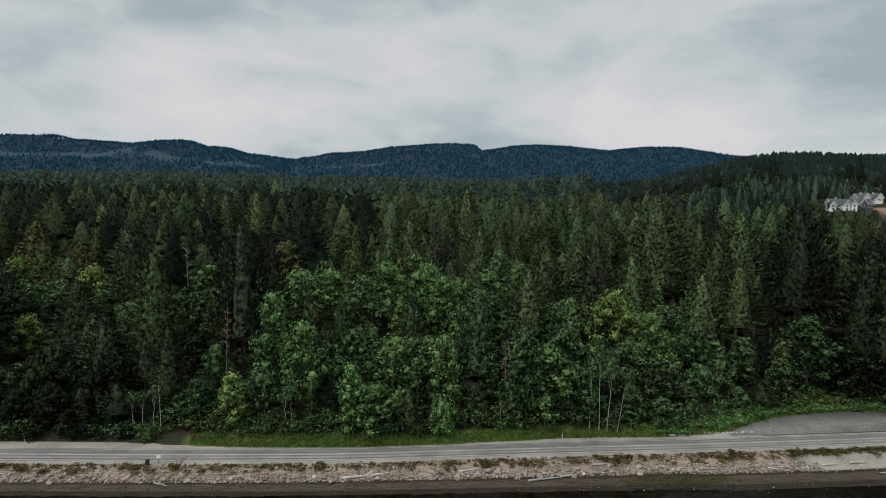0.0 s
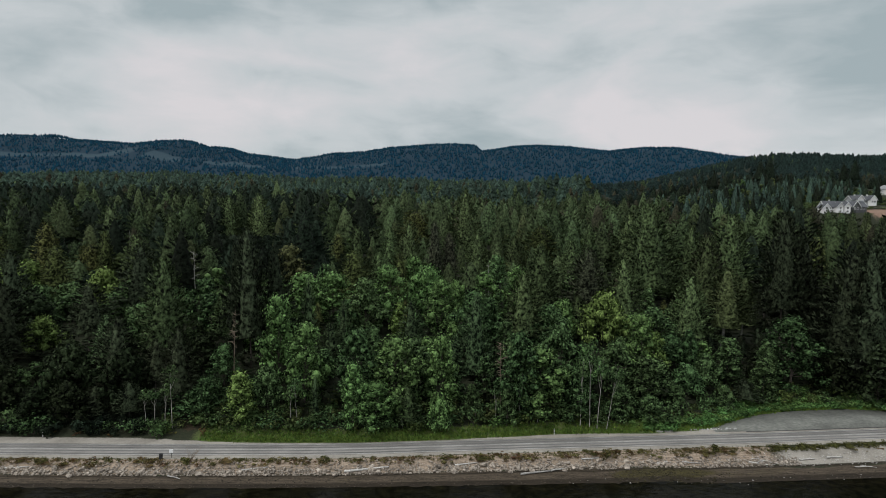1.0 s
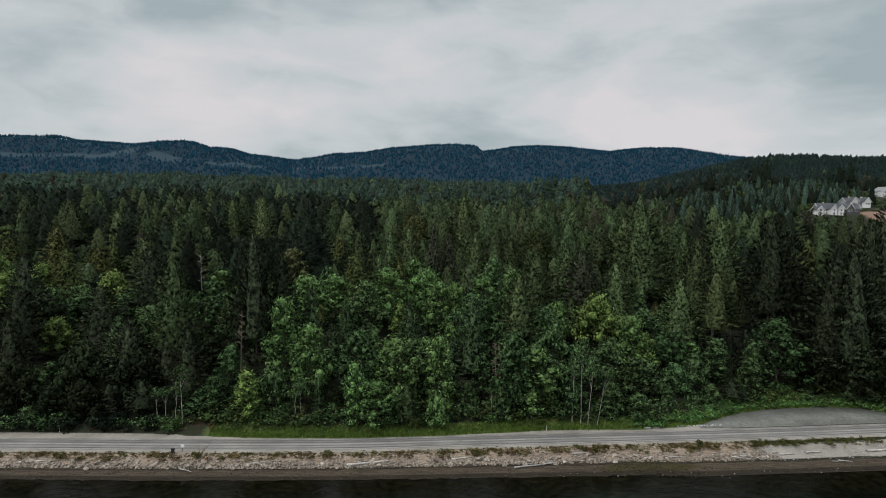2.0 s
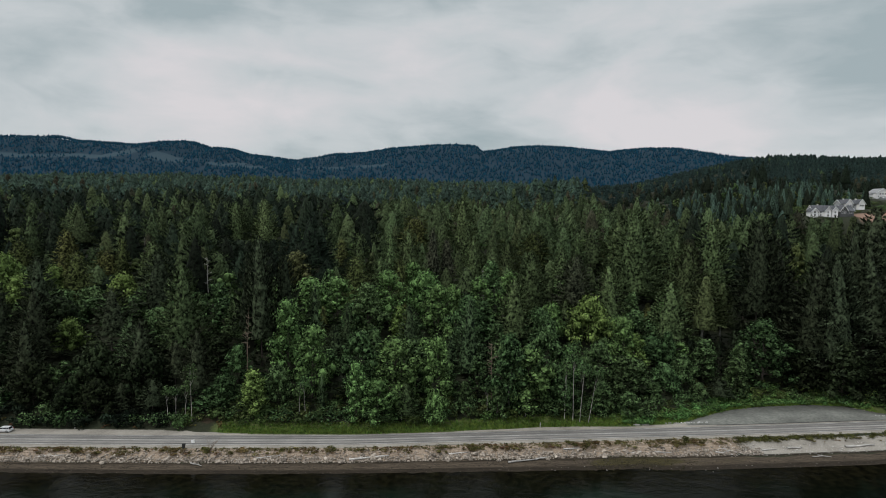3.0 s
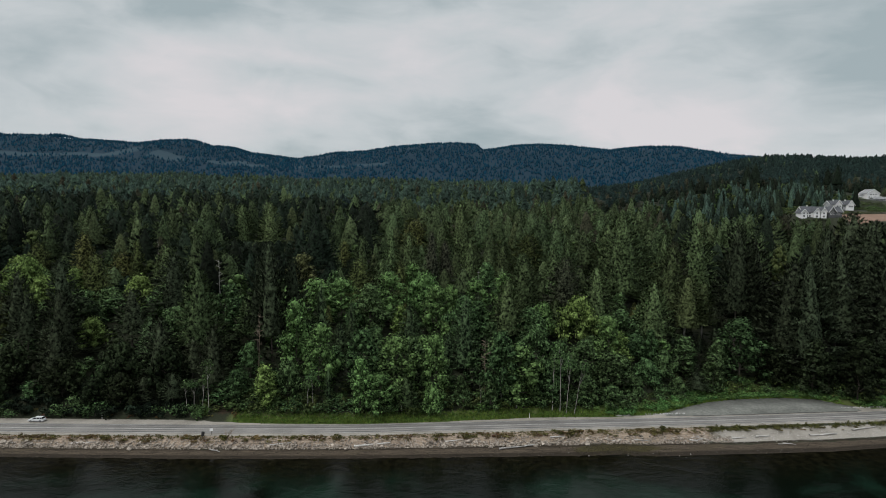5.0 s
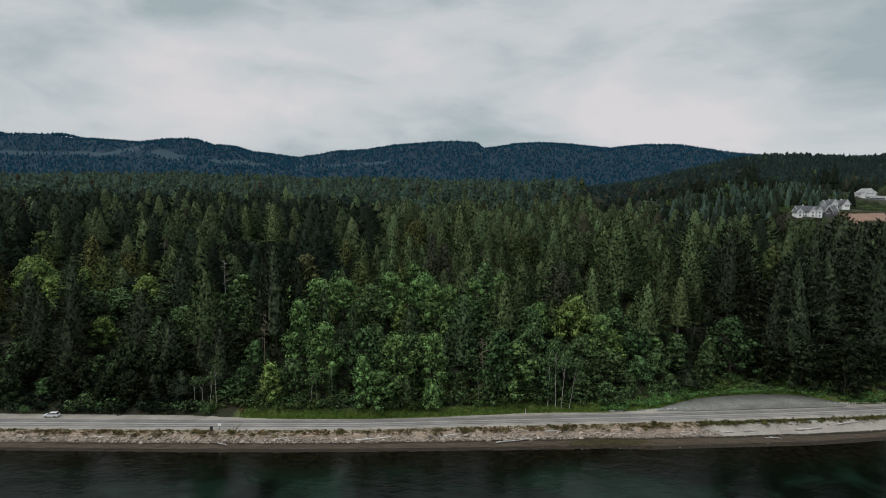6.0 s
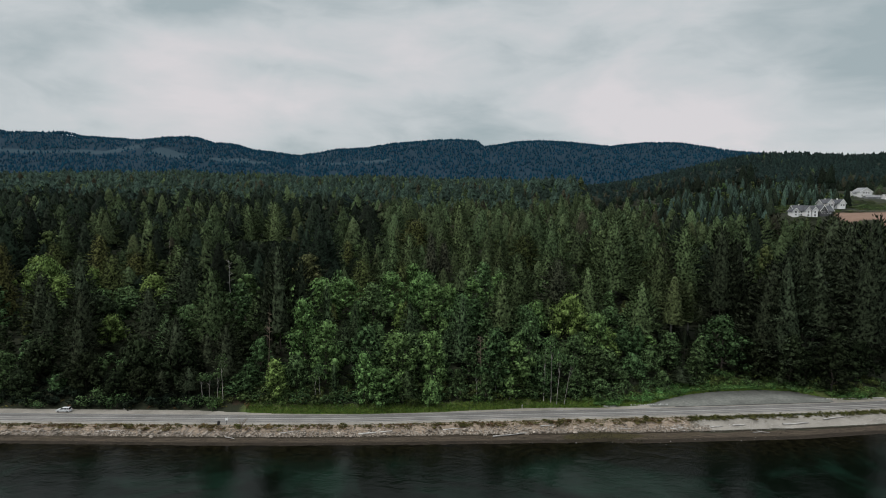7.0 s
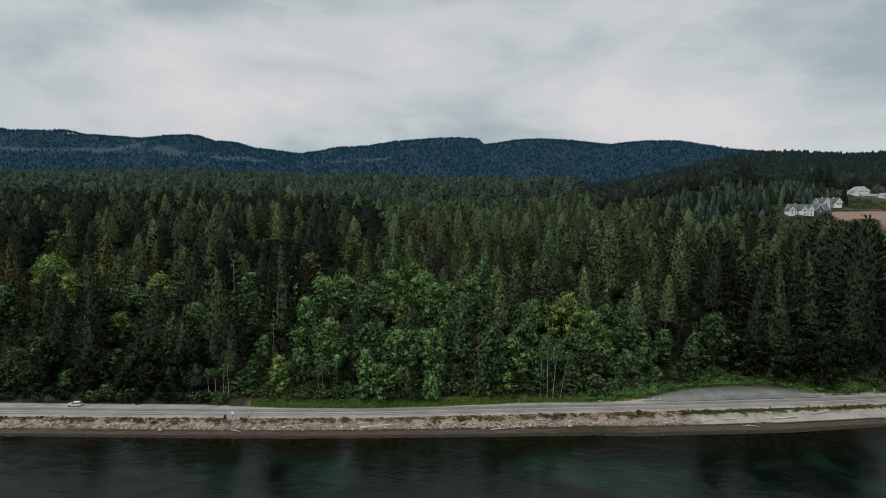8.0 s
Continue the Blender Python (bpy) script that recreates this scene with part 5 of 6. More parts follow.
    scatter("leafy_scrub", "low shrubs and garden trees round the houses", scrub, low, FAR_LEAF, 32)
    cone = [tiered(r, 17.0, 6.0, 1, 2) for _ in range(4)]
    hill = []
    for _ in range(22000):
        px, py = rng.uniform(-3100, 3100), rng.uniform(2500, 3700)
        if not in_view(px, py, 100):
            continue
        if cut_over(px, py) < 1 and rng.random() < 0.85:
            continue
        hill.append((px, py))
    for _ in range(4200):
        px = rng.uniform(-3100, 3100)
        if not 193 < px < 222:
            hill.append((px, rng.uniform(3560, 3640)))
    a = np.array(hill)
    z = height(a[:, 0], a[:, 1]) - 2
    scatter("hill_woods", "woods on the far hills, blue haze painted into their colour", cone, [(p[0], p[1], h, rng.uniform(0.7, 1.2), 1.0) for p, h in zip(a, z)], HILL_WOOD, 7)


woods()

# ---- the bank: rocks, stones, driftwood, shrubs ----
def rock_mesh(name, rng, material, subdivisions=2, flat=0.7):
    bm = bmesh.new()
    bmesh.ops.create_icosphere(bm, subdivisions=subdivisions, radius=0.5)
    planes = [Vector((rng.gauss(0, 1), rng.gauss(0, 1), rng.gauss(0, 1))).normalized() for _ in range(7)]
    cuts = [rng.uniform(0.26, 0.42) for _ in planes]
    for v in bm.verts:
        for p, c in zip(planes, cuts):
            over = v.co.dot(p) - c
            if over > 0:
                v.co -= p * over
        v.co *= 1 + rng.uniform(-0.05, 0.05)
        v.co.z *= flat
    me = bpy.data.meshes.new(name)
    bm.to_mesh(me)
    bm.free()
    me.materials.append(material)
    return me


def shore_point(x, u):
    """A point between the waterline (0) and the road's edge (1)."""
    return float(water_edge(x) + u * (road_edge(x) - water_edge(x)))


def boulders():
    rng = random.Random(21)
    shapes = [rock_mesh("boulder", rng, ROCK) for _ in range(9)]
    xs = [rng.uniform(-140, 92) for _ in range(300)]
    for x in xs:
        u = min(0.9, max(0.38, rng.gauss(0.57, 0.06)))
        y, size = shore_point(x, u), rng.choice((0.6, 0.8, 1.0, 1.4)) * rng.uniform(0.8, 1.25)
        ob = new("boulder", rng.choice(shapes))
        ob.matrix_basis = pose(x, y, float(height(x, y)) + size * 0.12, rng.uniform(-25, 25), rng.uniform(-25, 25), rng.uniform(0, 360)) @ Matrix.Diagonal((size * rng.uniform(0.9, 1.5), size, size, 1))
        tagged(ob, "grey angular boulder in the riprap bank", "boulder", "riprap boulders")
    pale = [rock_mesh("boulder", rng, WHITE_ROCK, 2, 0.9) for _ in range(4)]
    for a, b, n in (((74.5, 155.6), (88.0, 157.0), 17), ((147.0, 165.6), (167.5, 167.2), 22)):
        for i in range(n):
            k = i / (n - 1)
            x, y = a[0] + (b[0] - a[0]) * k + rng.uniform(-.2, .2), a[1] + (b[1] - a[1]) * k + rng.uniform(-.25, .25)
            size = rng.uniform(0.45, 0.75)
            ob = new("boulder", rng.choice(pale))
            ob.matrix_basis = pose(x, y, float(height(x, y)) + size * 0.25, rng.uniform(-15, 15), 0, rng.uniform(0, 360)) @ Matrix.Diagonal((size, size, size, 1))
            tagged(ob, "whitish boulder in a row beside the pull-out", "boulder", "boulders at the pull-out")


boulders()


def stones(name, label, count, material, where, sizes, seed):
    """Loose stones too many to count."""
    rng = random.Random(seed)
    r = np.random.default_rng(seed)
    spots = []
    while len(spots) < count:
        x, y = where(rng)
        size = rng.uniform(*sizes) * rng.choice((0.6, 1, 1, 1.5))
        spots.append((x, y, float(height(x, y)), size * 0.7, size))
    shapes = []
    for _ in range(6):
        v, f = nub(r, (0, 0, 0.15), 0.5)
        shapes.append((v * r.uniform(0.6, 1.3, v.shape), f))
    scatter(name, label, shapes, spots, material, seed)["category"] = "stones"


def on_bank(rng, low, high, x0=-150, x1=190):
    x = rng.uniform(x0, x1)
    return x, shore_point(x, rng.uniform(low, high))


stones("beach_stones", "grey stones and cobbles strewn over the bank", 5200, ROCK, lambda r: on_bank(r, 0.45, 0.56 + 0.24 * r.random(), -170, 96), (0.2, 0.7), 31)
stones("beach_stones", "broken grey and brown rock over the upper bank", 1900, ROCK, lambda r: on_bank(r, 0.56, 0.9, -170, 92), (0.18, 0.6), 37)
stones("beach_stones", "small dark stones on the wet beach", 3200, surface("wet_stone", (0.022, 0.018, 0.013), (0.085, 0.07, 0.054), 2.0), lambda r: on_bank(r, 0.0, 0.45, -180, 190), (0.12, 0.36), 32)
stones("weedy_stones", "dark stones covered with olive seaweed", 900, WEEDY_ROCK, lambda r: on_bank(r, -0.1 + 0.2 * r.random(), 0.44, 40 + 16 * r.random(), 60 + 18 * r.random()), (0.14, 0.42), 36)
stones("pale_stones", "scattered pale stones along the water's edge", 60, DRIFT, lambda r: on_bank(r, -0.3, 0.15, 30, 110), (0.2, 0.34), 33)
stones("pale_stones", "pale cobbles on the gravel beach", 1200, DRIFT, lambda r: on_bank(r, 0.42, 0.78, 84, 185), (0.15, 0.35), 34)


def driftwood(x0, y0, x1, y1, thick, lift=0.1, seed=0):
    r = np.random.default_rng(seed)
    a, b = np.array([x0, y0, height(x0, y0) + thick * 0.7 + lift]), np.array([x1, y1, height(x1, y1) + thick * 0.7 + lift])
    pts = [a + (b - a) * k + r.normal(size=3) * 0.06 * (0 < k < 1) for k in (0, 0.25, 0.5, 0.75, 1.0)]
    tubes = [tube(pts, [thick * q for q in (1.25, 1.0, 0.92, 0.8, 0.6)], 9)]
    for k in (0.3, 0.62):
        p = a + (b - a) * k
        tubes.append(tube([p, p + np.array([r.uniform(-.4, .4), r.uniform(-.3, .3), 0.55]) * (0.6 + 2 * thick)], [thick * 0.35, thick * 0.1], 5))
    ob = new("driftwood_log", mesh_of("driftwood_log", *joined(tubes), DRIFT, True))
    tagged(ob, "bleached driftwood log lying on the beach", "log", "driftwood logs")


for i, row in enumerate(((-19.5, 129.2, -9.0, 131.2, 0.26), (23.0, 130.6, 30.5, 132.2, 0.24), (30.5, 132.2, 34.8, 133.6, 0.2), (39.0, 136.6, 43.5, 137.2, 0.2),
                         (121.8, 143.3, 131.4, 145.0, 0.30), (104.0, 141.6, 108.6, 142.2, 0.24), (138.0, 147.5, 147.0, 149.6, 0.24), (96.0, 140.2, 100.5, 140.8, 0.2),
                         (-60.5, 126.4, -57.2, 125.4, 0.16), (-101.0, 127.2, -94.0, 127.8, 0.16), (-44.0, 128.6, -38.0, 129.6, 0.17), (7.0, 132.8, 12.5, 133.8, 0.16),
                         (58.0, 136.6, 61.0, 137.2, 0.16), (64.5, 137.2, 69.0, 137.0, 0.18), (82.0, 138.2, 86.5, 137.4, 0.17), (-124.0, 126.4, -117.0, 126.9, 0.15), (84.5, 138.6, 87.6, 139.4, 0.12), (85.0, 139.6, 88.2, 138.4, 0.1), (83.0, 139.2, 86.0, 140.0, 0.09), (109.0, 138.0, 113.5, 138.4, 0.1), (111.0, 138.8, 114.5, 138.0, 0.09))):
    driftwood(*row, seed=i)


def bank_plants():
    rng = random.Random(8)
    x = -175.0
    while x < 190:
        x += rng.uniform(2.5, 4.8)
        if 83 < x < 90:
            continue
        u = rng.uniform(0.78, 0.97)
        y = shore_point(x, u)
        k = rng.uniform(0.45, 0.9) * (0.7 if x > 90 else 1.0)
        kind = "bank_shrub" if rng.random() < (0.6 if x > 90 else 0.3) else "dry_shrub"
        plant(kind, rng.randrange(3), stand(x, y, k, k * rng.uniform(1.3, 2.3), rng=rng))
    carpet = []
    for _ in range(420):
        x = rng.uniform(-170, 88)
        if math.sin(x * 0.23) + math.sin(x * 0.61 + 2) > 0.75:
            continue
        y = shore_point(x, rng.uniform(0.76, 0.97))
        carpet.append((x, y, float(height(x, y)) - 0.1, rng.uniform(0.25, 0.5), rng.uniform(0.5, 1.0)))
    r = np.random.default_rng(15)
    mats = []
    for _ in range(4):
        centres = [(r.uniform(-1.3, 1.3), r.uniform(-0.9, 0.9), r.uniform(0.3, 1.0)) for _ in range(5)]
        mats.append(sprays(r, centres, [r.uniform(0.5, 0.9) for _ in range(5)], 90, 0.42))
    strip = []
    for _ in range(190):
        x = rng.uniform(91, 188)
        if math.sin(x * 0.31) + math.sin(x * 0.83 + 1) > 0.9:
            continue
        y = shore_point(x, rng.uniform(0.84, 0.97))
        strip.append((x, y, float(height(x, y)) - 0.1, rng.uniform(0.4, 0.8), rng.uniform(0.5, 0.8)))
    scatter("bank_scrub", "thick olive-green scrub along the top of the beach", mats, strip, OLIVE_SCRUB, 46)["category"] = "scrub"
    scatter("bank_scrub", "low brown and olive scrub matted over the bank", mats, carpet, DRY_SCRUB, 45)["category"] = "scrub"
    for x, y, k, kind in ((4.9, 133.8, 2.2, "dry_shrub"), (45.9, 137.6, 1.6, "bank_shrub"), (-57.6, 130.2, 1.1, "bank_shrub"), (-93, 128.8, 1.1, "bank_shrub"), (75, 142.5, 1.4, "bank_shrub")):
        plant(kind, 0, stand(x, y, k, k * 0.8, rng=rng))


bank_plants()


def edge_plants():
    """Bushes between the road's verge and the trees."""
    rng = random.Random(9)
    under = []
    x = -190.0
    while x < 190:
        x += rng.uniform(4.0, 6.0)
        edge = float(road_edge(x) + flat_width(x))
        left, right = x < -62, x > 62
        for _ in range(2):
            b = rng.uniform(1.2, 5.5) if left else rng.uniform(5.0, 9.0)
            if right:
                b = rng.uniform(1.5, 10)
            k = rng.uniform(0.7, 1.35) * (0.8 if right and b < 4 else 1.0)
            for far in (b + rng.uniform(2, 4), b + rng.uniform(4, 8), rng.uniform(1.0, 4.0) if left else b):
                big = rng.uniform(0.6, 1.0) if right else rng.uniform(0.8, 1.5)
                px, py = x + rng.uniform(-2, 2), edge + far
                if -70 < px < -60 and far < 5:
                    continue
                under.append((px, py, float(height(px, py)) - 0.2, big * 0.9, big))
            if -69 < x < -61:
                continue
            plant(rng.choice(("dark_shrub", "dark_shrub", "dry_shrub") if x < -72 else ("shrub", "dark_shrub", "dark_shrub") if not right else ("shrub", "shrub", "dark_shrub")), rng.randrange(3), stand(x + rng.uniform(-1.5, 1.5), edge + b, k, k * rng.uniform(0.9, 1.3), rng=rng))
    r = np.random.default_rng(14)
    clumps = []
    for _ in range(4):
        centres = [(r.uniform(-1.4, 1.4), r.uniform(-1.4, 1.4), r.uniform(0.8, 2.2)) for _ in range(6)]
        clumps.append(sprays(r, centres, [r.uniform(0.8, 1.3) for _ in range(6)], 100, 0.72))
    bramble = []
    for _ in range(230):
        px = rng.uniform(58, 172)
        py = float(road_edge(px) + flat_width(px)) + rng.uniform(0.8, 6.5)
        big = rng.uniform(0.6, 1.1)
        bramble.append((px, py, float(height(px, py)) - 0.3, big * 0.75, big))
    scatter("brambles", "bright green brambles behind the pull-out", clumps, bramble, BRAMBLE, 47)["category"] = "undergrowth"
    scatter("undergrowth", "thick green undergrowth below the trees", clumps, [u for u in under if u[0] > -72], FAR_LEAF, 44)["category"] = "undergrowth"
    scatter("undergrowth", "undergrowth at the left, its leaves darkened to paint shade", clumps, [u for u in under if u[0] <= -72], FAR_SHADED, 45)["category"] = "undergrowth"


for i, (x, y) in enumerate(((-68.5, 146.2), (-61.0, 147.5), (-59.8, 146.4), (-70.4, 147.0))):
    plant("dry_shrub", i % 3, stand(x, y, 1.3, 1.2))
edge_plants()
for i, (x, y, k) in enumerate(((-62, 152.5, 1.3), (-58.5, 153, 1.2), (-66, 153, 1.4), (-63.5, 155.5, 1.7), (-59, 156, 1.6), (-67, 157, 1.7))):
    plant("dark_shrub", i % 3, stand(x, y, k, k * 1.3))


def verge_grass():
    rng = np.random.default_rng(4)
    blades = []
    for _ in range(3):
        v, f = [], []
        for i in range(7):
            a, h = rng.uniform(0, 6.28), rng.uniform(0.35, 0.75)
            p = rng.normal(size=2) * 0.25
            d = np.array([math.cos(a), math.sin(a)]) * 0.10
            v += [(p[0] - d[0], p[1] - d[1], 0), (p[0] + d[0], p[1] + d[1], 0), (p[0] + rng.normal() * 0.2, p[1] + rng.normal() * 0.2, h)]
            f.append((3 * i, 3 * i + 1, 3 * i + 2))
        blades.append((np.array(v), np.array(f)))
    spots = []
    for _ in range(5500):
        x = rng.uniform(-60, 150)
        y = float(road_edge(x) + flat_width(x)) + abs(rng.normal()) * 3.0 + 0.2
        k = rng.uniform(0.6, 1.4)
        spots.append((x, y, float(height(x, y)), k, k))
    scatter("verge_grass", "rough green grass on the road's verge", blades, spots, GRASS, 41)["category"] = "grass"
    spots = []
    for _ in range(1800):
        x = rng.uniform(-170, 190)
        y = shore_point(x, rng.uniform(0.84, 1.01))
        k = rng.uniform(0.4, 0.9)
        spots.append((x, y, float(height(x, y)), k, k))
    scatter("bank_grass", "dry olive grass along the top of the bank", blades, spots, OLIVE_SCRUB, 42)["category"] = "grass"


verge_grass()


# ---- small things by the road ----
def post_sign(x, y):
    ob = new("road_sign")
    part("post", box(-0.05, -0.05, -0.3, 0.05, 0.05, 2.2, 0.01), DARK_METAL, ob)
    part("plate", box(-0.45, -0.11, 1.25, 0.45, -0.06, 2.15, 0.02), WHITE_PAINT, ob, "blank white back of the plate")
    tagged(ob, "small white road sign on a dark post", "sign")
    ob.matrix_basis = pose(x, y, float(height(x, y)), 0, 0, 12)


post_sign(-62.2, 132.0)


def dark_cabinet(x, y):
    ob = new("utility_cabinet")
    part("base", box(-0.5, -0.4, -0.2, 0.5, 0.4, 0.12, 0.02), CONCRETE, ob)
    body = part("body", box(-0.45, -0.35, 0.12, 0.45, 0.35, 1.5, 0.04), DARK_METAL, ob)
    part("lid", box(-0.5, -0.4, 1.5, 0.5, 0.4, 1.58, 0.02), DARK_METAL, ob)
    part("door", box(-0.38, -0.385, 0.2, 0.38, -0.352, 1.42, 0.01), DARK_METAL, body)
    tagged(ob, "dark metal cabinet at the edge of the rocky bank", "cabinet")
    ob.matrix_basis = pose(x, y, float(height(x, y)), 0, 7, 4) @ Matrix.Diagonal((0.85, 0.85, 0.9, 1))


dark_cabinet(-64.4, 131.0)


def marker_post(x, y, tall=1.3):
    ob = new("marker_post")
    part("post", box(-0.07, -0.05, -0.3, 0.07, 0.05, tall, 0.02), WHITE_PAINT, ob)
    part("reflector", box(-0.05, -0.065, tall - 0.3, 0.05, -0.052, tall - 0.12, 0.004), DARK_METAL, ob, "dark reflector strip")
    tagged(ob, "white roadside marker post in the grass", "post", "marker posts")
    ob.matrix_basis = pose(x, y, float(height(x, y)))


for spot in ((34.7, 150.6, 1.7), (-101.5, 143.6, 1.2), (174.0, 167.0, 2.4)):
    marker_post(*spot)


def kerb_block(x, y, turn, long=2.4):
    ob = new("concrete_block", None)
    part("block", box(-long / 2, -0.3, -0.1, long / 2, 0.3, 0.38, 0.05), CONCRETE, ob)
    tagged(ob, "weathered concrete block beside the pull-out", "block", "concrete blocks")
    ob.matrix_basis = pose(x, y, float(height(x, y)), 0, 0, turn)


for spot in ((64.9, 153.8, 5), (67.6, 154.2, 4), (170.5, 167.6, 4), (172.8, 167.8, 6)):
    kerb_block(*spot)


def bare_shrub(x, y):
    r = np.random.default_rng(77)
    tubes = []
    for _ in range(9):
        d = np.array([r.uniform(-.7, .9), r.uniform(-.4, .4), 1.0])
        a, b = np.zeros(3), d * r.uniform(2.2, 3.6)
        tubes.append(tube([a + (0, 0, -.2), (a + b) / 2 + r.normal(size=3) * .15, b], [0.06, 0.04, 0.012], 4))
        for _ in range(3):
            c = a + (b - a) * r.uniform(.4, .9)
            tubes.append(tube([c, c + r.normal(size=3) * .4 + (0, 0, .3)], [0.025, 0.008], 3))
    ob = new("bare_shrub", mesh_of("bare_shrub", *joined(tubes), RUSTY_TWIGS, True))
    ob.location = (x, y, float(height(x, y)))
    tagged(ob, "leafless grey shrub on the bank beside the cabinet", "shrub")


bare_shrub(-57.2, 130.8)


# ---- the parked car ----
def side_profile(points, half, inset, name, material, parent, label=""):
    """A closed side outline drawn out across the car's width, narrower at the top."""
    bm = bmesh.new()
    rows = []
    for sgn in (-1, 1):
        rows.append([bm.verts.new((x, sgn * (half - inset * max(0, (z - 0.75))), z)) for x, z in points])
    n = len(points)
    for i in range(n):
        j = (i + 1) % n
        bm.faces.new((rows[0][i], rows[0][j], rows[1][j], rows[1][i]))
    bm.faces.new(list(reversed(rows[0])))
    bm.faces.new(rows[1])
    bmesh.ops.recalc_face_normals(bm, faces=bm.faces[:])
    bmesh.ops.bevel(bm, geom=bm.edges[:], offset=0.04, segments=2, affect="EDGES")
    return part(name, bm, material, parent, label)


def wheel(parent, x, y):
    sgn = 1 if y > 0 else -1
    def disc(r, depth, y0):
        bm = bmesh.new()
        bmesh.ops.create_cone(bm, cap_ends=True, segments=20, radius1=r, radius2=r, depth=depth)
        bmesh.ops.bevel(bm, geom=[e for e in bm.edges if len(e.link_faces) == 2], offset=0.02, segments=1, affect="EDGES")
        bmesh.ops.transform(bm, verts=bm.verts, matrix=pose(x, y0, 0.32, 90, 0, 0))
        return bm
    ob = new("wheel")
    ob.parent = parent
    part("tyre", disc(0.32, 0.2, y), RUBBER, ob)
    part("rim", disc(0.21, 0.04, y + sgn * 0.095), RIM, ob)


def car(x, y, turn):
    ob = new("car")
    side_profile([(-2.3, 0.32), (-2.32, 0.62), (-2.2, 0.78), (-1.15, 0.98), (2.1, 0.98), (2.27, 0.85), (2.3, 0.45), (2.22, 0.3)], 0.88, 0.08, "body", SILVER, ob)
    side_profile([(-1.2, 0.96), (-0.45, 1.42), (1.75, 1.45), (2.15, 0.98)], 0.84, 0.28, "cabin", GLASS_DARK, ob, "dark tinted windows")
    side_profile([(-0.5, 1.40), (-0.4, 1.475), (1.72, 1.5), (1.86, 1.42)], 0.70, 0.05, "roof", SILVER, ob)
    for sgn in (-1, 1):
        for px, lean in ((-0.82, 0.72), (0.35, 0.0), (1.25, 0.0), (1.92, -0.36)):
            bm = box(-0.04, -0.02, 0.95, 0.04, 0.02, 1.43)
            for v in bm.verts:
                k = (v.co.z - 0.95) / 0.48
                v.co.x += px + lean * (k - 0.5)
                v.co.y += sgn * (0.835 - 0.155 * k)
            part("pillar", bm, SILVER, ob)
        part("headlight", box(-2.3, sgn * 0.62 - 0.17, 0.62, -2.16, sgn * 0.62 + 0.17, 0.76, 0.03), CLEAR_LAMP, ob)
        part("tail_light", box(2.2, sgn * 0.72 - 0.1, 0.72, 2.305, sgn * 0.72 + 0.1, 0.95, 0.02), RED_LAMP, ob)
        part("mirror", box(-0.95, sgn * 0.98 - 0.1, 0.98, -0.8, sgn * 0.98 + 0.1, 1.12, 0.03), SILVER, ob)
        for px in (-1.45, 1.4):
            wheel(ob, px, sgn * 0.8)
    part("bumper", box(-2.38, -0.8, 0.3, -2.2, 0.8, 0.52, 0.05), SILVER, ob)
    part("bumper", box(2.2, -0.8, 0.3, 2.36, 0.8, 0.52, 0.05), SILVER, ob)
    part("grille", box(-2.345, -0.4, 0.6, -2.29, 0.4, 0.72, 0.01), DARK_METAL, ob)
    tagged(ob, "silver estate car parked on the road's gravel shoulder", "car")
    ob.matrix_basis = pose(x, y, 3.03, 0, 0, turn)


car(-120.0, 140.6, 2.0)


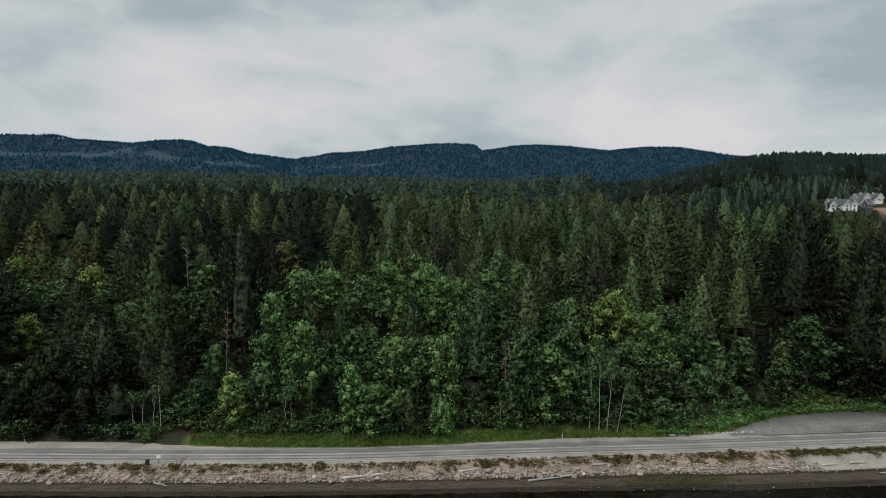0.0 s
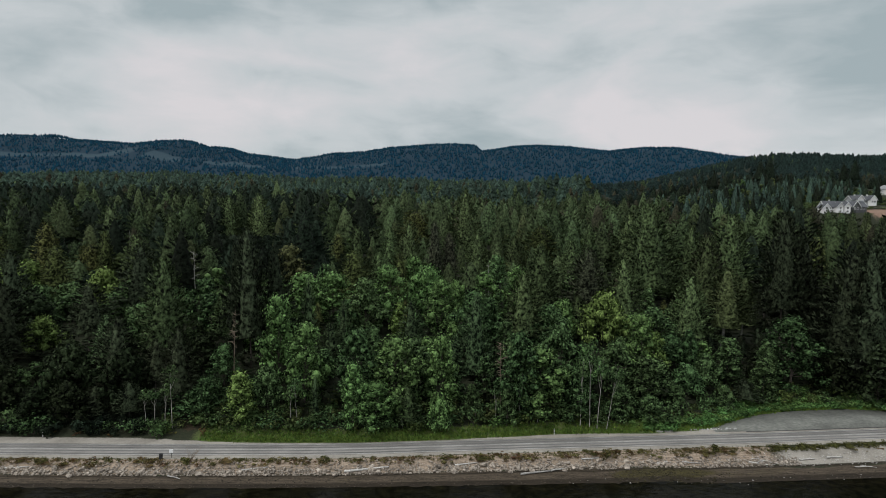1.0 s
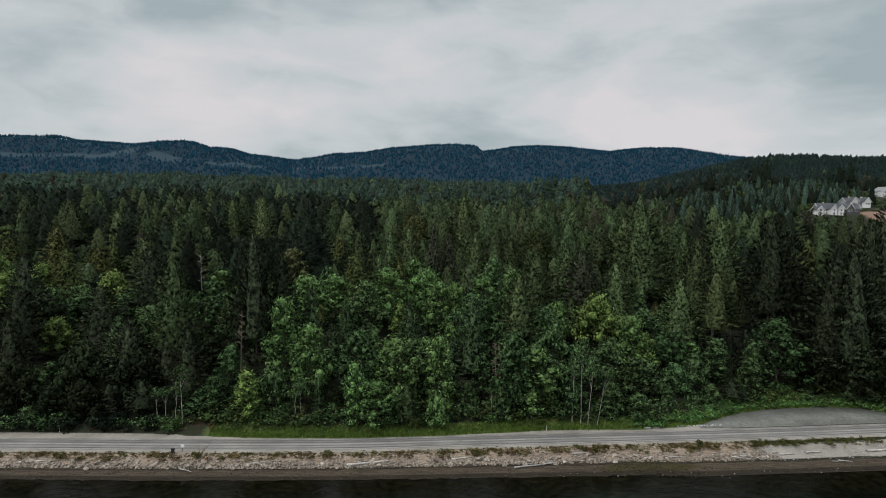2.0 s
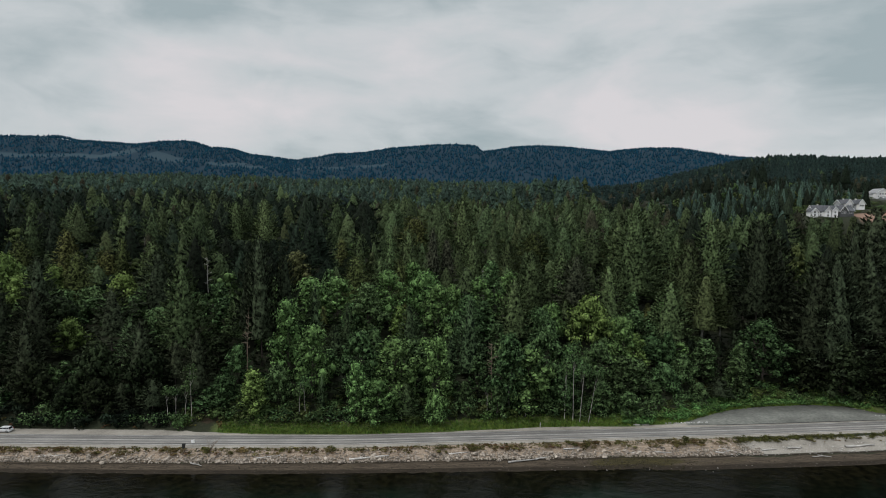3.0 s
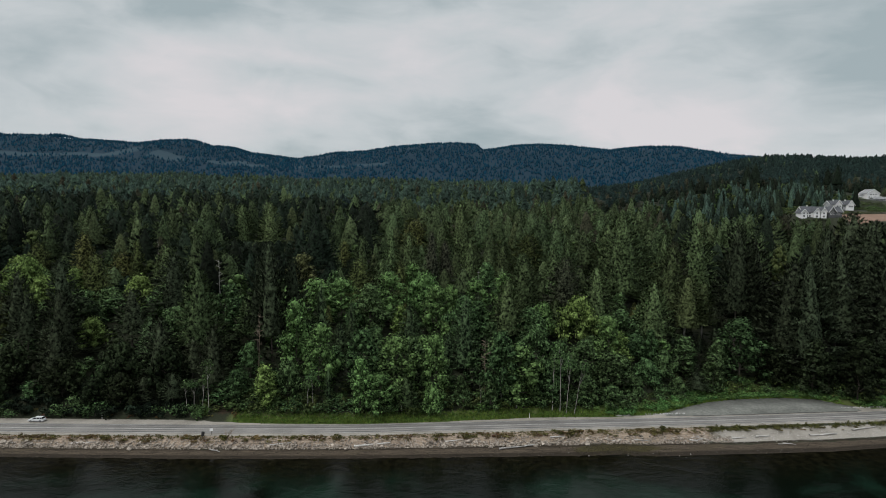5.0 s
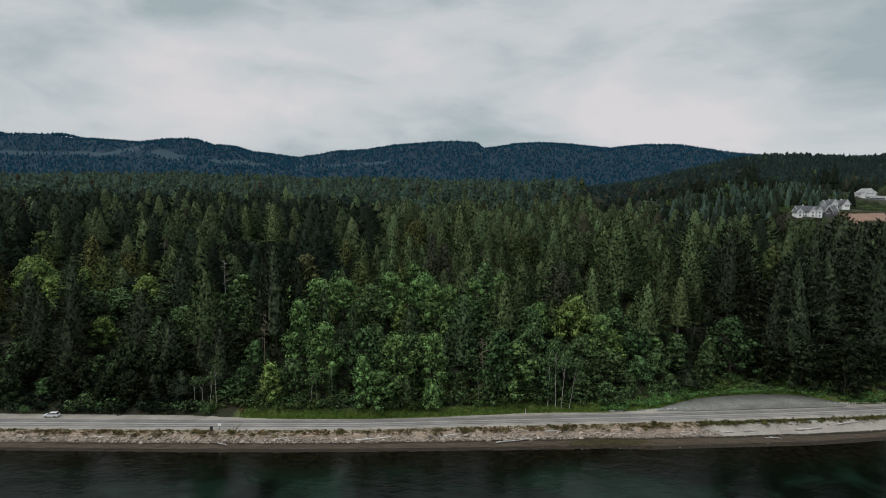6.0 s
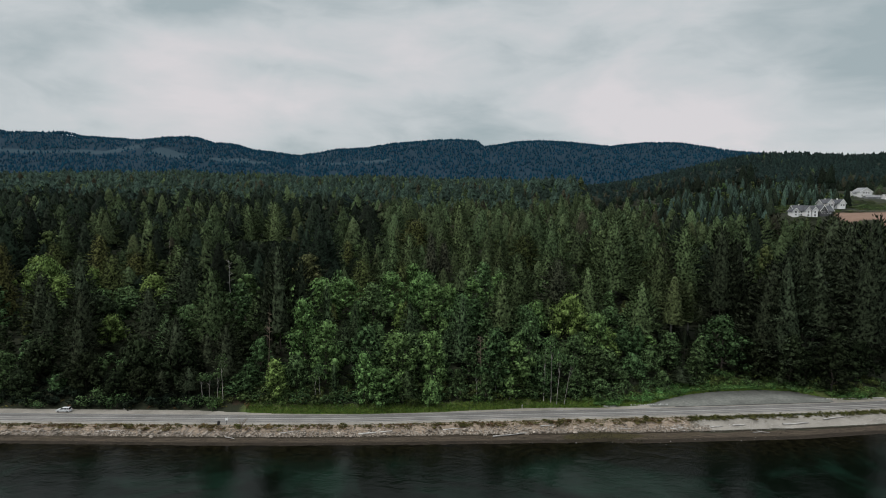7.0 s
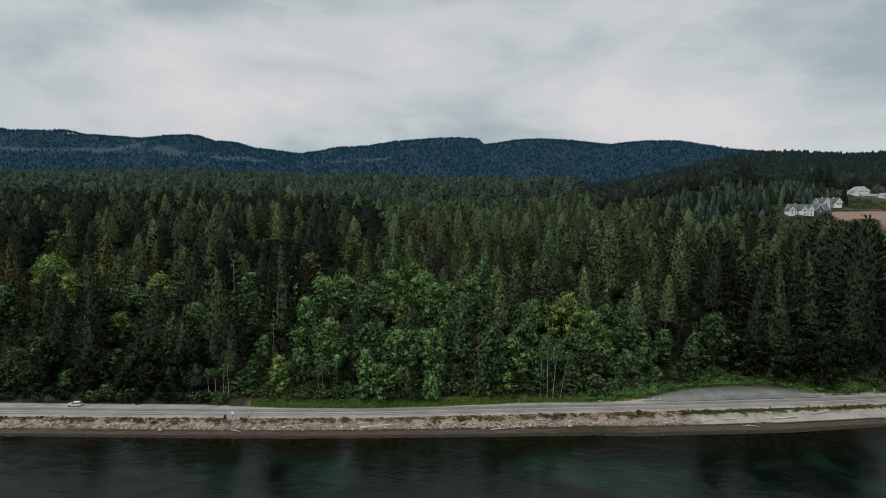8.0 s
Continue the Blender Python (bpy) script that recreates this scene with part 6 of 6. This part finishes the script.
# ---- houses on the shelf above the woods ----
def gable(ob, x, y, w, d, wall_h, roof_h, along, wall, roof, eave=0.7):
    """One wing: walls with gable ends and two roof slopes. along: "x" or "y", the way the ridge runs."""
    def put(bm):
        m = Matrix.Translation((x, y, 0)) @ (Matrix.Rotation(radians(90), 4, "Z") if along == "y" else Matrix())
        bmesh.ops.transform(bm, verts=bm.verts, matrix=m)
        return bm
    if along == "y":
        w, d = d, w
    bm = bmesh.new()
    ends = []
    for sx in (-w / 2, w / 2):
        ends.append([bm.verts.new(p) for p in ((sx, -d / 2, -1.5), (sx, d / 2, -1.5), (sx, d / 2, wall_h), (sx, 0, wall_h + roof_h), (sx, -d / 2, wall_h))])
    bm.faces.new(ends[0])
    bm.faces.new(list(reversed(ends[1])))
    for i in range(5):
        j = (i + 1) % 5
        bm.faces.new((ends[0][i], ends[1][i], ends[1][j], ends[0][j]))
    bmesh.ops.recalc_face_normals(bm, faces=bm.faces[:])
    part("wall", put(bm), wall, ob)
    for sgn in (-1, 1):
        bm = bmesh.new()
        drop = eave * roof_h / (d / 2)
        a, b = (sgn * (d / 2 + eave), wall_h - drop), (0, wall_h + roof_h)
        vs = []
        for sx in (-w / 2 - eave, w / 2 + eave):
            for py, pz in (a, b):
                for up in (0.06, 0.36):
                    vs.append(bm.verts.new((sx, py, pz + up)))
        for q in ((0, 1, 3, 2), (4, 6, 7, 5), (0, 2, 6, 4), (1, 5, 7, 3), (0, 4, 5, 1), (2, 3, 7, 6)):
            bm.faces.new([vs[i] for i in q])
        bmesh.ops.recalc_face_normals(bm, faces=bm.faces[:])
        part("roof", put(bm), roof, ob)
    for sx in (-1, 1):
        bm = bmesh.new()
        e = sx * (w / 2 + eave + 0.02)
        for sgn in (-1, 1):
            a, b = (sgn * (d / 2 + eave), wall_h - eave * roof_h / (d / 2)), (0, wall_h + roof_h)
            q = [bm.verts.new((e + k, p[0], p[1] + up)) for k in (0, sx * 0.12) for p, up in ((a, -0.25), (b, -0.25), (b, 0.4), (a, 0.4))]
            for f in ((0, 1, 2, 3), (4, 7, 6, 5), (0, 4, 5, 1), (3, 2, 6, 7), (0, 3, 7, 4), (1, 5, 6, 2)):
                bm.faces.new([q[i] for i in f])
        bmesh.ops.recalc_face_normals(bm, faces=bm.faces[:])
        part("bargeboard", put(bm), WHITE_PAINT, ob, "white bargeboard")


def window(ob, x, y, z, w=1.4, h=1.5):
    frame_ob = part("window", box(x - w / 2 - 0.14, y - 0.10, z - h / 2 - 0.14, x + w / 2 + 0.14, y + 0.05, z + h / 2 + 0.14, 0.02), WHITE_PAINT, ob, "white framed window")
    part("pane", box(x - w / 2, y - 0.13, z - h / 2, x + w / 2, y - 0.102, z + h / 2), GLASS_DARK, frame_ob)
    part("glazing_bar", box(x - 0.05, y - 0.15, z - h / 2, x + 0.05, y - 0.132, z + h / 2), WHITE_PAINT, frame_ob)


def house(label, x, y, z, turn, wings, windows, chimneys=(), doors=()):
    ob = new("house")
    for wing in wings:
        gable(ob, *wing)
    for row in windows:
        window(ob, *row)
    for cx, cy, top in chimneys:
        part("chimney", box(cx - 0.5, cy - 0.5, top - 4, cx + 0.5, cy + 0.5, top, 0.04), CREAM, ob)
    for dx, dy in doors:
        part("door", box(dx - 0.55, dy - 0.08, 0.0, dx + 0.55, dy + 0.02, 2.1, 0.02), DARK_METAL, ob)
    tagged(ob, label, "house", "houses above the woods")
    ob.matrix_basis = pose(x, y, z, 0, 0, turn)


house("large white two-storey house with gables and a dark roof", 335, 496, 65.6, -4,
      [(1.5, 1, 20, 10, 5.4, 4.6, "x", WHITE_PAINT, ROOF), (-8.6, -2.5, 5.2, 9, 5.0, 2.6, "y", WHITE_PAINT, ROOF), (2.2, -4.5, 4.8, 6, 6.0, 3.0, "y", WHITE_PAINT, ROOF), (8.0, -4.5, 4.8, 6, 6.0, 3.0, "y", WHITE_PAINT, ROOF)],
      [(-4.6, -4.0, 1.8), (-2.2, -4.0, 1.8), (-4.6, -4.0, 4.2), (-2.2, -4.0, 4.2), (2.2, -7.55, 4.4), (2.2, -7.55, 1.6), (8.0, -7.55, 4.4), (8.0, -7.55, 1.6), (-8.6, -7.05, 1.8), (-8.6, -7.05, 4.2)], [(-2, 2, 11.4)], [(5.1, -4.0)])
house("dark grey house with a white-trimmed gable", 356.5, 500, 67.6, 3,
      [(0, 0, 14, 10, 3.8, 4.4, "x", DARK_SIDING, ROOF), (-4.0, -4.5, 6.4, 6, 4.0, 4.4, "y", DARK_SIDING, ROOF)],
      [(-5.2, -7.55, 2.2), (-2.8, -7.55, 2.2), (-4.0, -7.55, 5.2), (1.5, -5.0, 2.0), (3.6, -5.0, 2.0), (5.6, -5.0, 2.0)], [(3, 1, 9.8)], [(0.0, -5.0)])
house("long grey house with twin white gables", 394, 546, 74.4, 3,
      [(0, 0, 24, 9, 4.0, 3.6, "x", GREY_SIDING, ROOF), (-5.8, -4.5, 6.0, 6, 4.6, 3.6, "y", WHITE_PAINT, ROOF), (6.4, -4.5, 6.0, 6, 4.6, 3.6, "y", WHITE_PAINT, ROOF)],
      [(-7.0, -7.55, 2.4), (-4.6, -7.55, 2.4), (5.2, -7.55, 2.4), (7.6, -7.55, 2.4), (-1.2, -4.5, 2.4), (1.6, -4.5, 2.4), (-10.4, -4.5, 2.4), (10.8, -4.5, 2.4)], [(-5.8, 1, 9.2), (6.4, 1, 9.2)], [(0.2, -4.5)])
house("tall white house with one broad front gable", 497, 650, 87.0, 3,
      [(0, 0, 15, 13, 6.0, 4.6, "y", WHITE_PAINT, PALE_ROOF), (-9.5, 2, 5, 6, 4.0, 2.0, "x", WHITE_PAINT, PALE_ROOF)],
      [(-5, -6.5, 1.8), (-2, -6.5, 1.8), (2, -6.5, 1.8), (-3, -6.5, 4.8), (0, -6.5, 4.8), (3, -6.5, 4.8)], [], [(5.2, -6.5)])
house("low grey house with a shallow roof", 497, 634, 83.4, 2,
      [(0, 0, 16, 8, 3.2, 2.0, "x", GREY_SIDING, PALE_ROOF)],
      [(-6, -4.0, 1.9), (-3.4, -4.0, 1.9), (-0.8, -4.0, 1.9), (3.4, -4.0, 1.9), (6, -4.0, 1.9)], [(3, 1, 6.2)], [(1.3, -4.0)])
house("white house with two rows of windows beside the dry field", 518, 632, 81.8, 2,
      [(0, 0, 18, 9, 5.4, 2.6, "x", WHITE_PAINT, PALE_ROOF), (4, -4.5, 6, 5, 5.2, 2.2, "y", WHITE_PAINT, PALE_ROOF)],
      [(-7.4, -4.5, 3.8), (-4.8, -4.5, 3.8), (-2, -4.5, 3.8), (-7.4, -4.5, 1.2), (-4.8, -4.5, 1.2), (3, -7.05, 3.6), (5.2, -7.05, 3.6), (3, -7.05, 1.2)], [(-3, 1, 8.6)], [(-1.8, -4.5)])


def rail_fence(x0, x1, y):
    """A post-and-rail fence along the top of the dry field."""
    ob = new("fence")
    z = lambda x: float(height(x, y))
    xs = np.arange(x0, x1 + 0.1, 3.0)
    for x in xs:
        part("post", box(x - 0.1, y - 0.1, z(x) - 0.4, x + 0.1, y + 0.1, z(x) + 1.5, 0.02), FENCE_WOOD, ob)
    for a, b in zip(xs[:-1], xs[1:]):
        for up in (0.5, 0.95, 1.4):
            m, low = [(a, z(a) + up), (b, z(b) + up)], 0.11
            bm = bmesh.new()
            q = [bm.verts.new((px, y + k, pz + h)) for px, pz in m for k in (-0.14, -0.103) for h in (-low, low)]
            for f in ((0, 1, 3, 2), (4, 6, 7, 5), (0, 4, 5, 1), (2, 3, 7, 6), (0, 2, 6, 4), (1, 5, 7, 3)):
                bm.faces.new([q[i] for i in f])
            bmesh.ops.recalc_face_normals(bm, faces=bm.faces[:])
            part("rail", bm, FENCE_WOOD, ob)
    tagged(ob, "weathered grey post-and-rail fence above the dry field", "fence")


rail_fence(392, 476, 526)
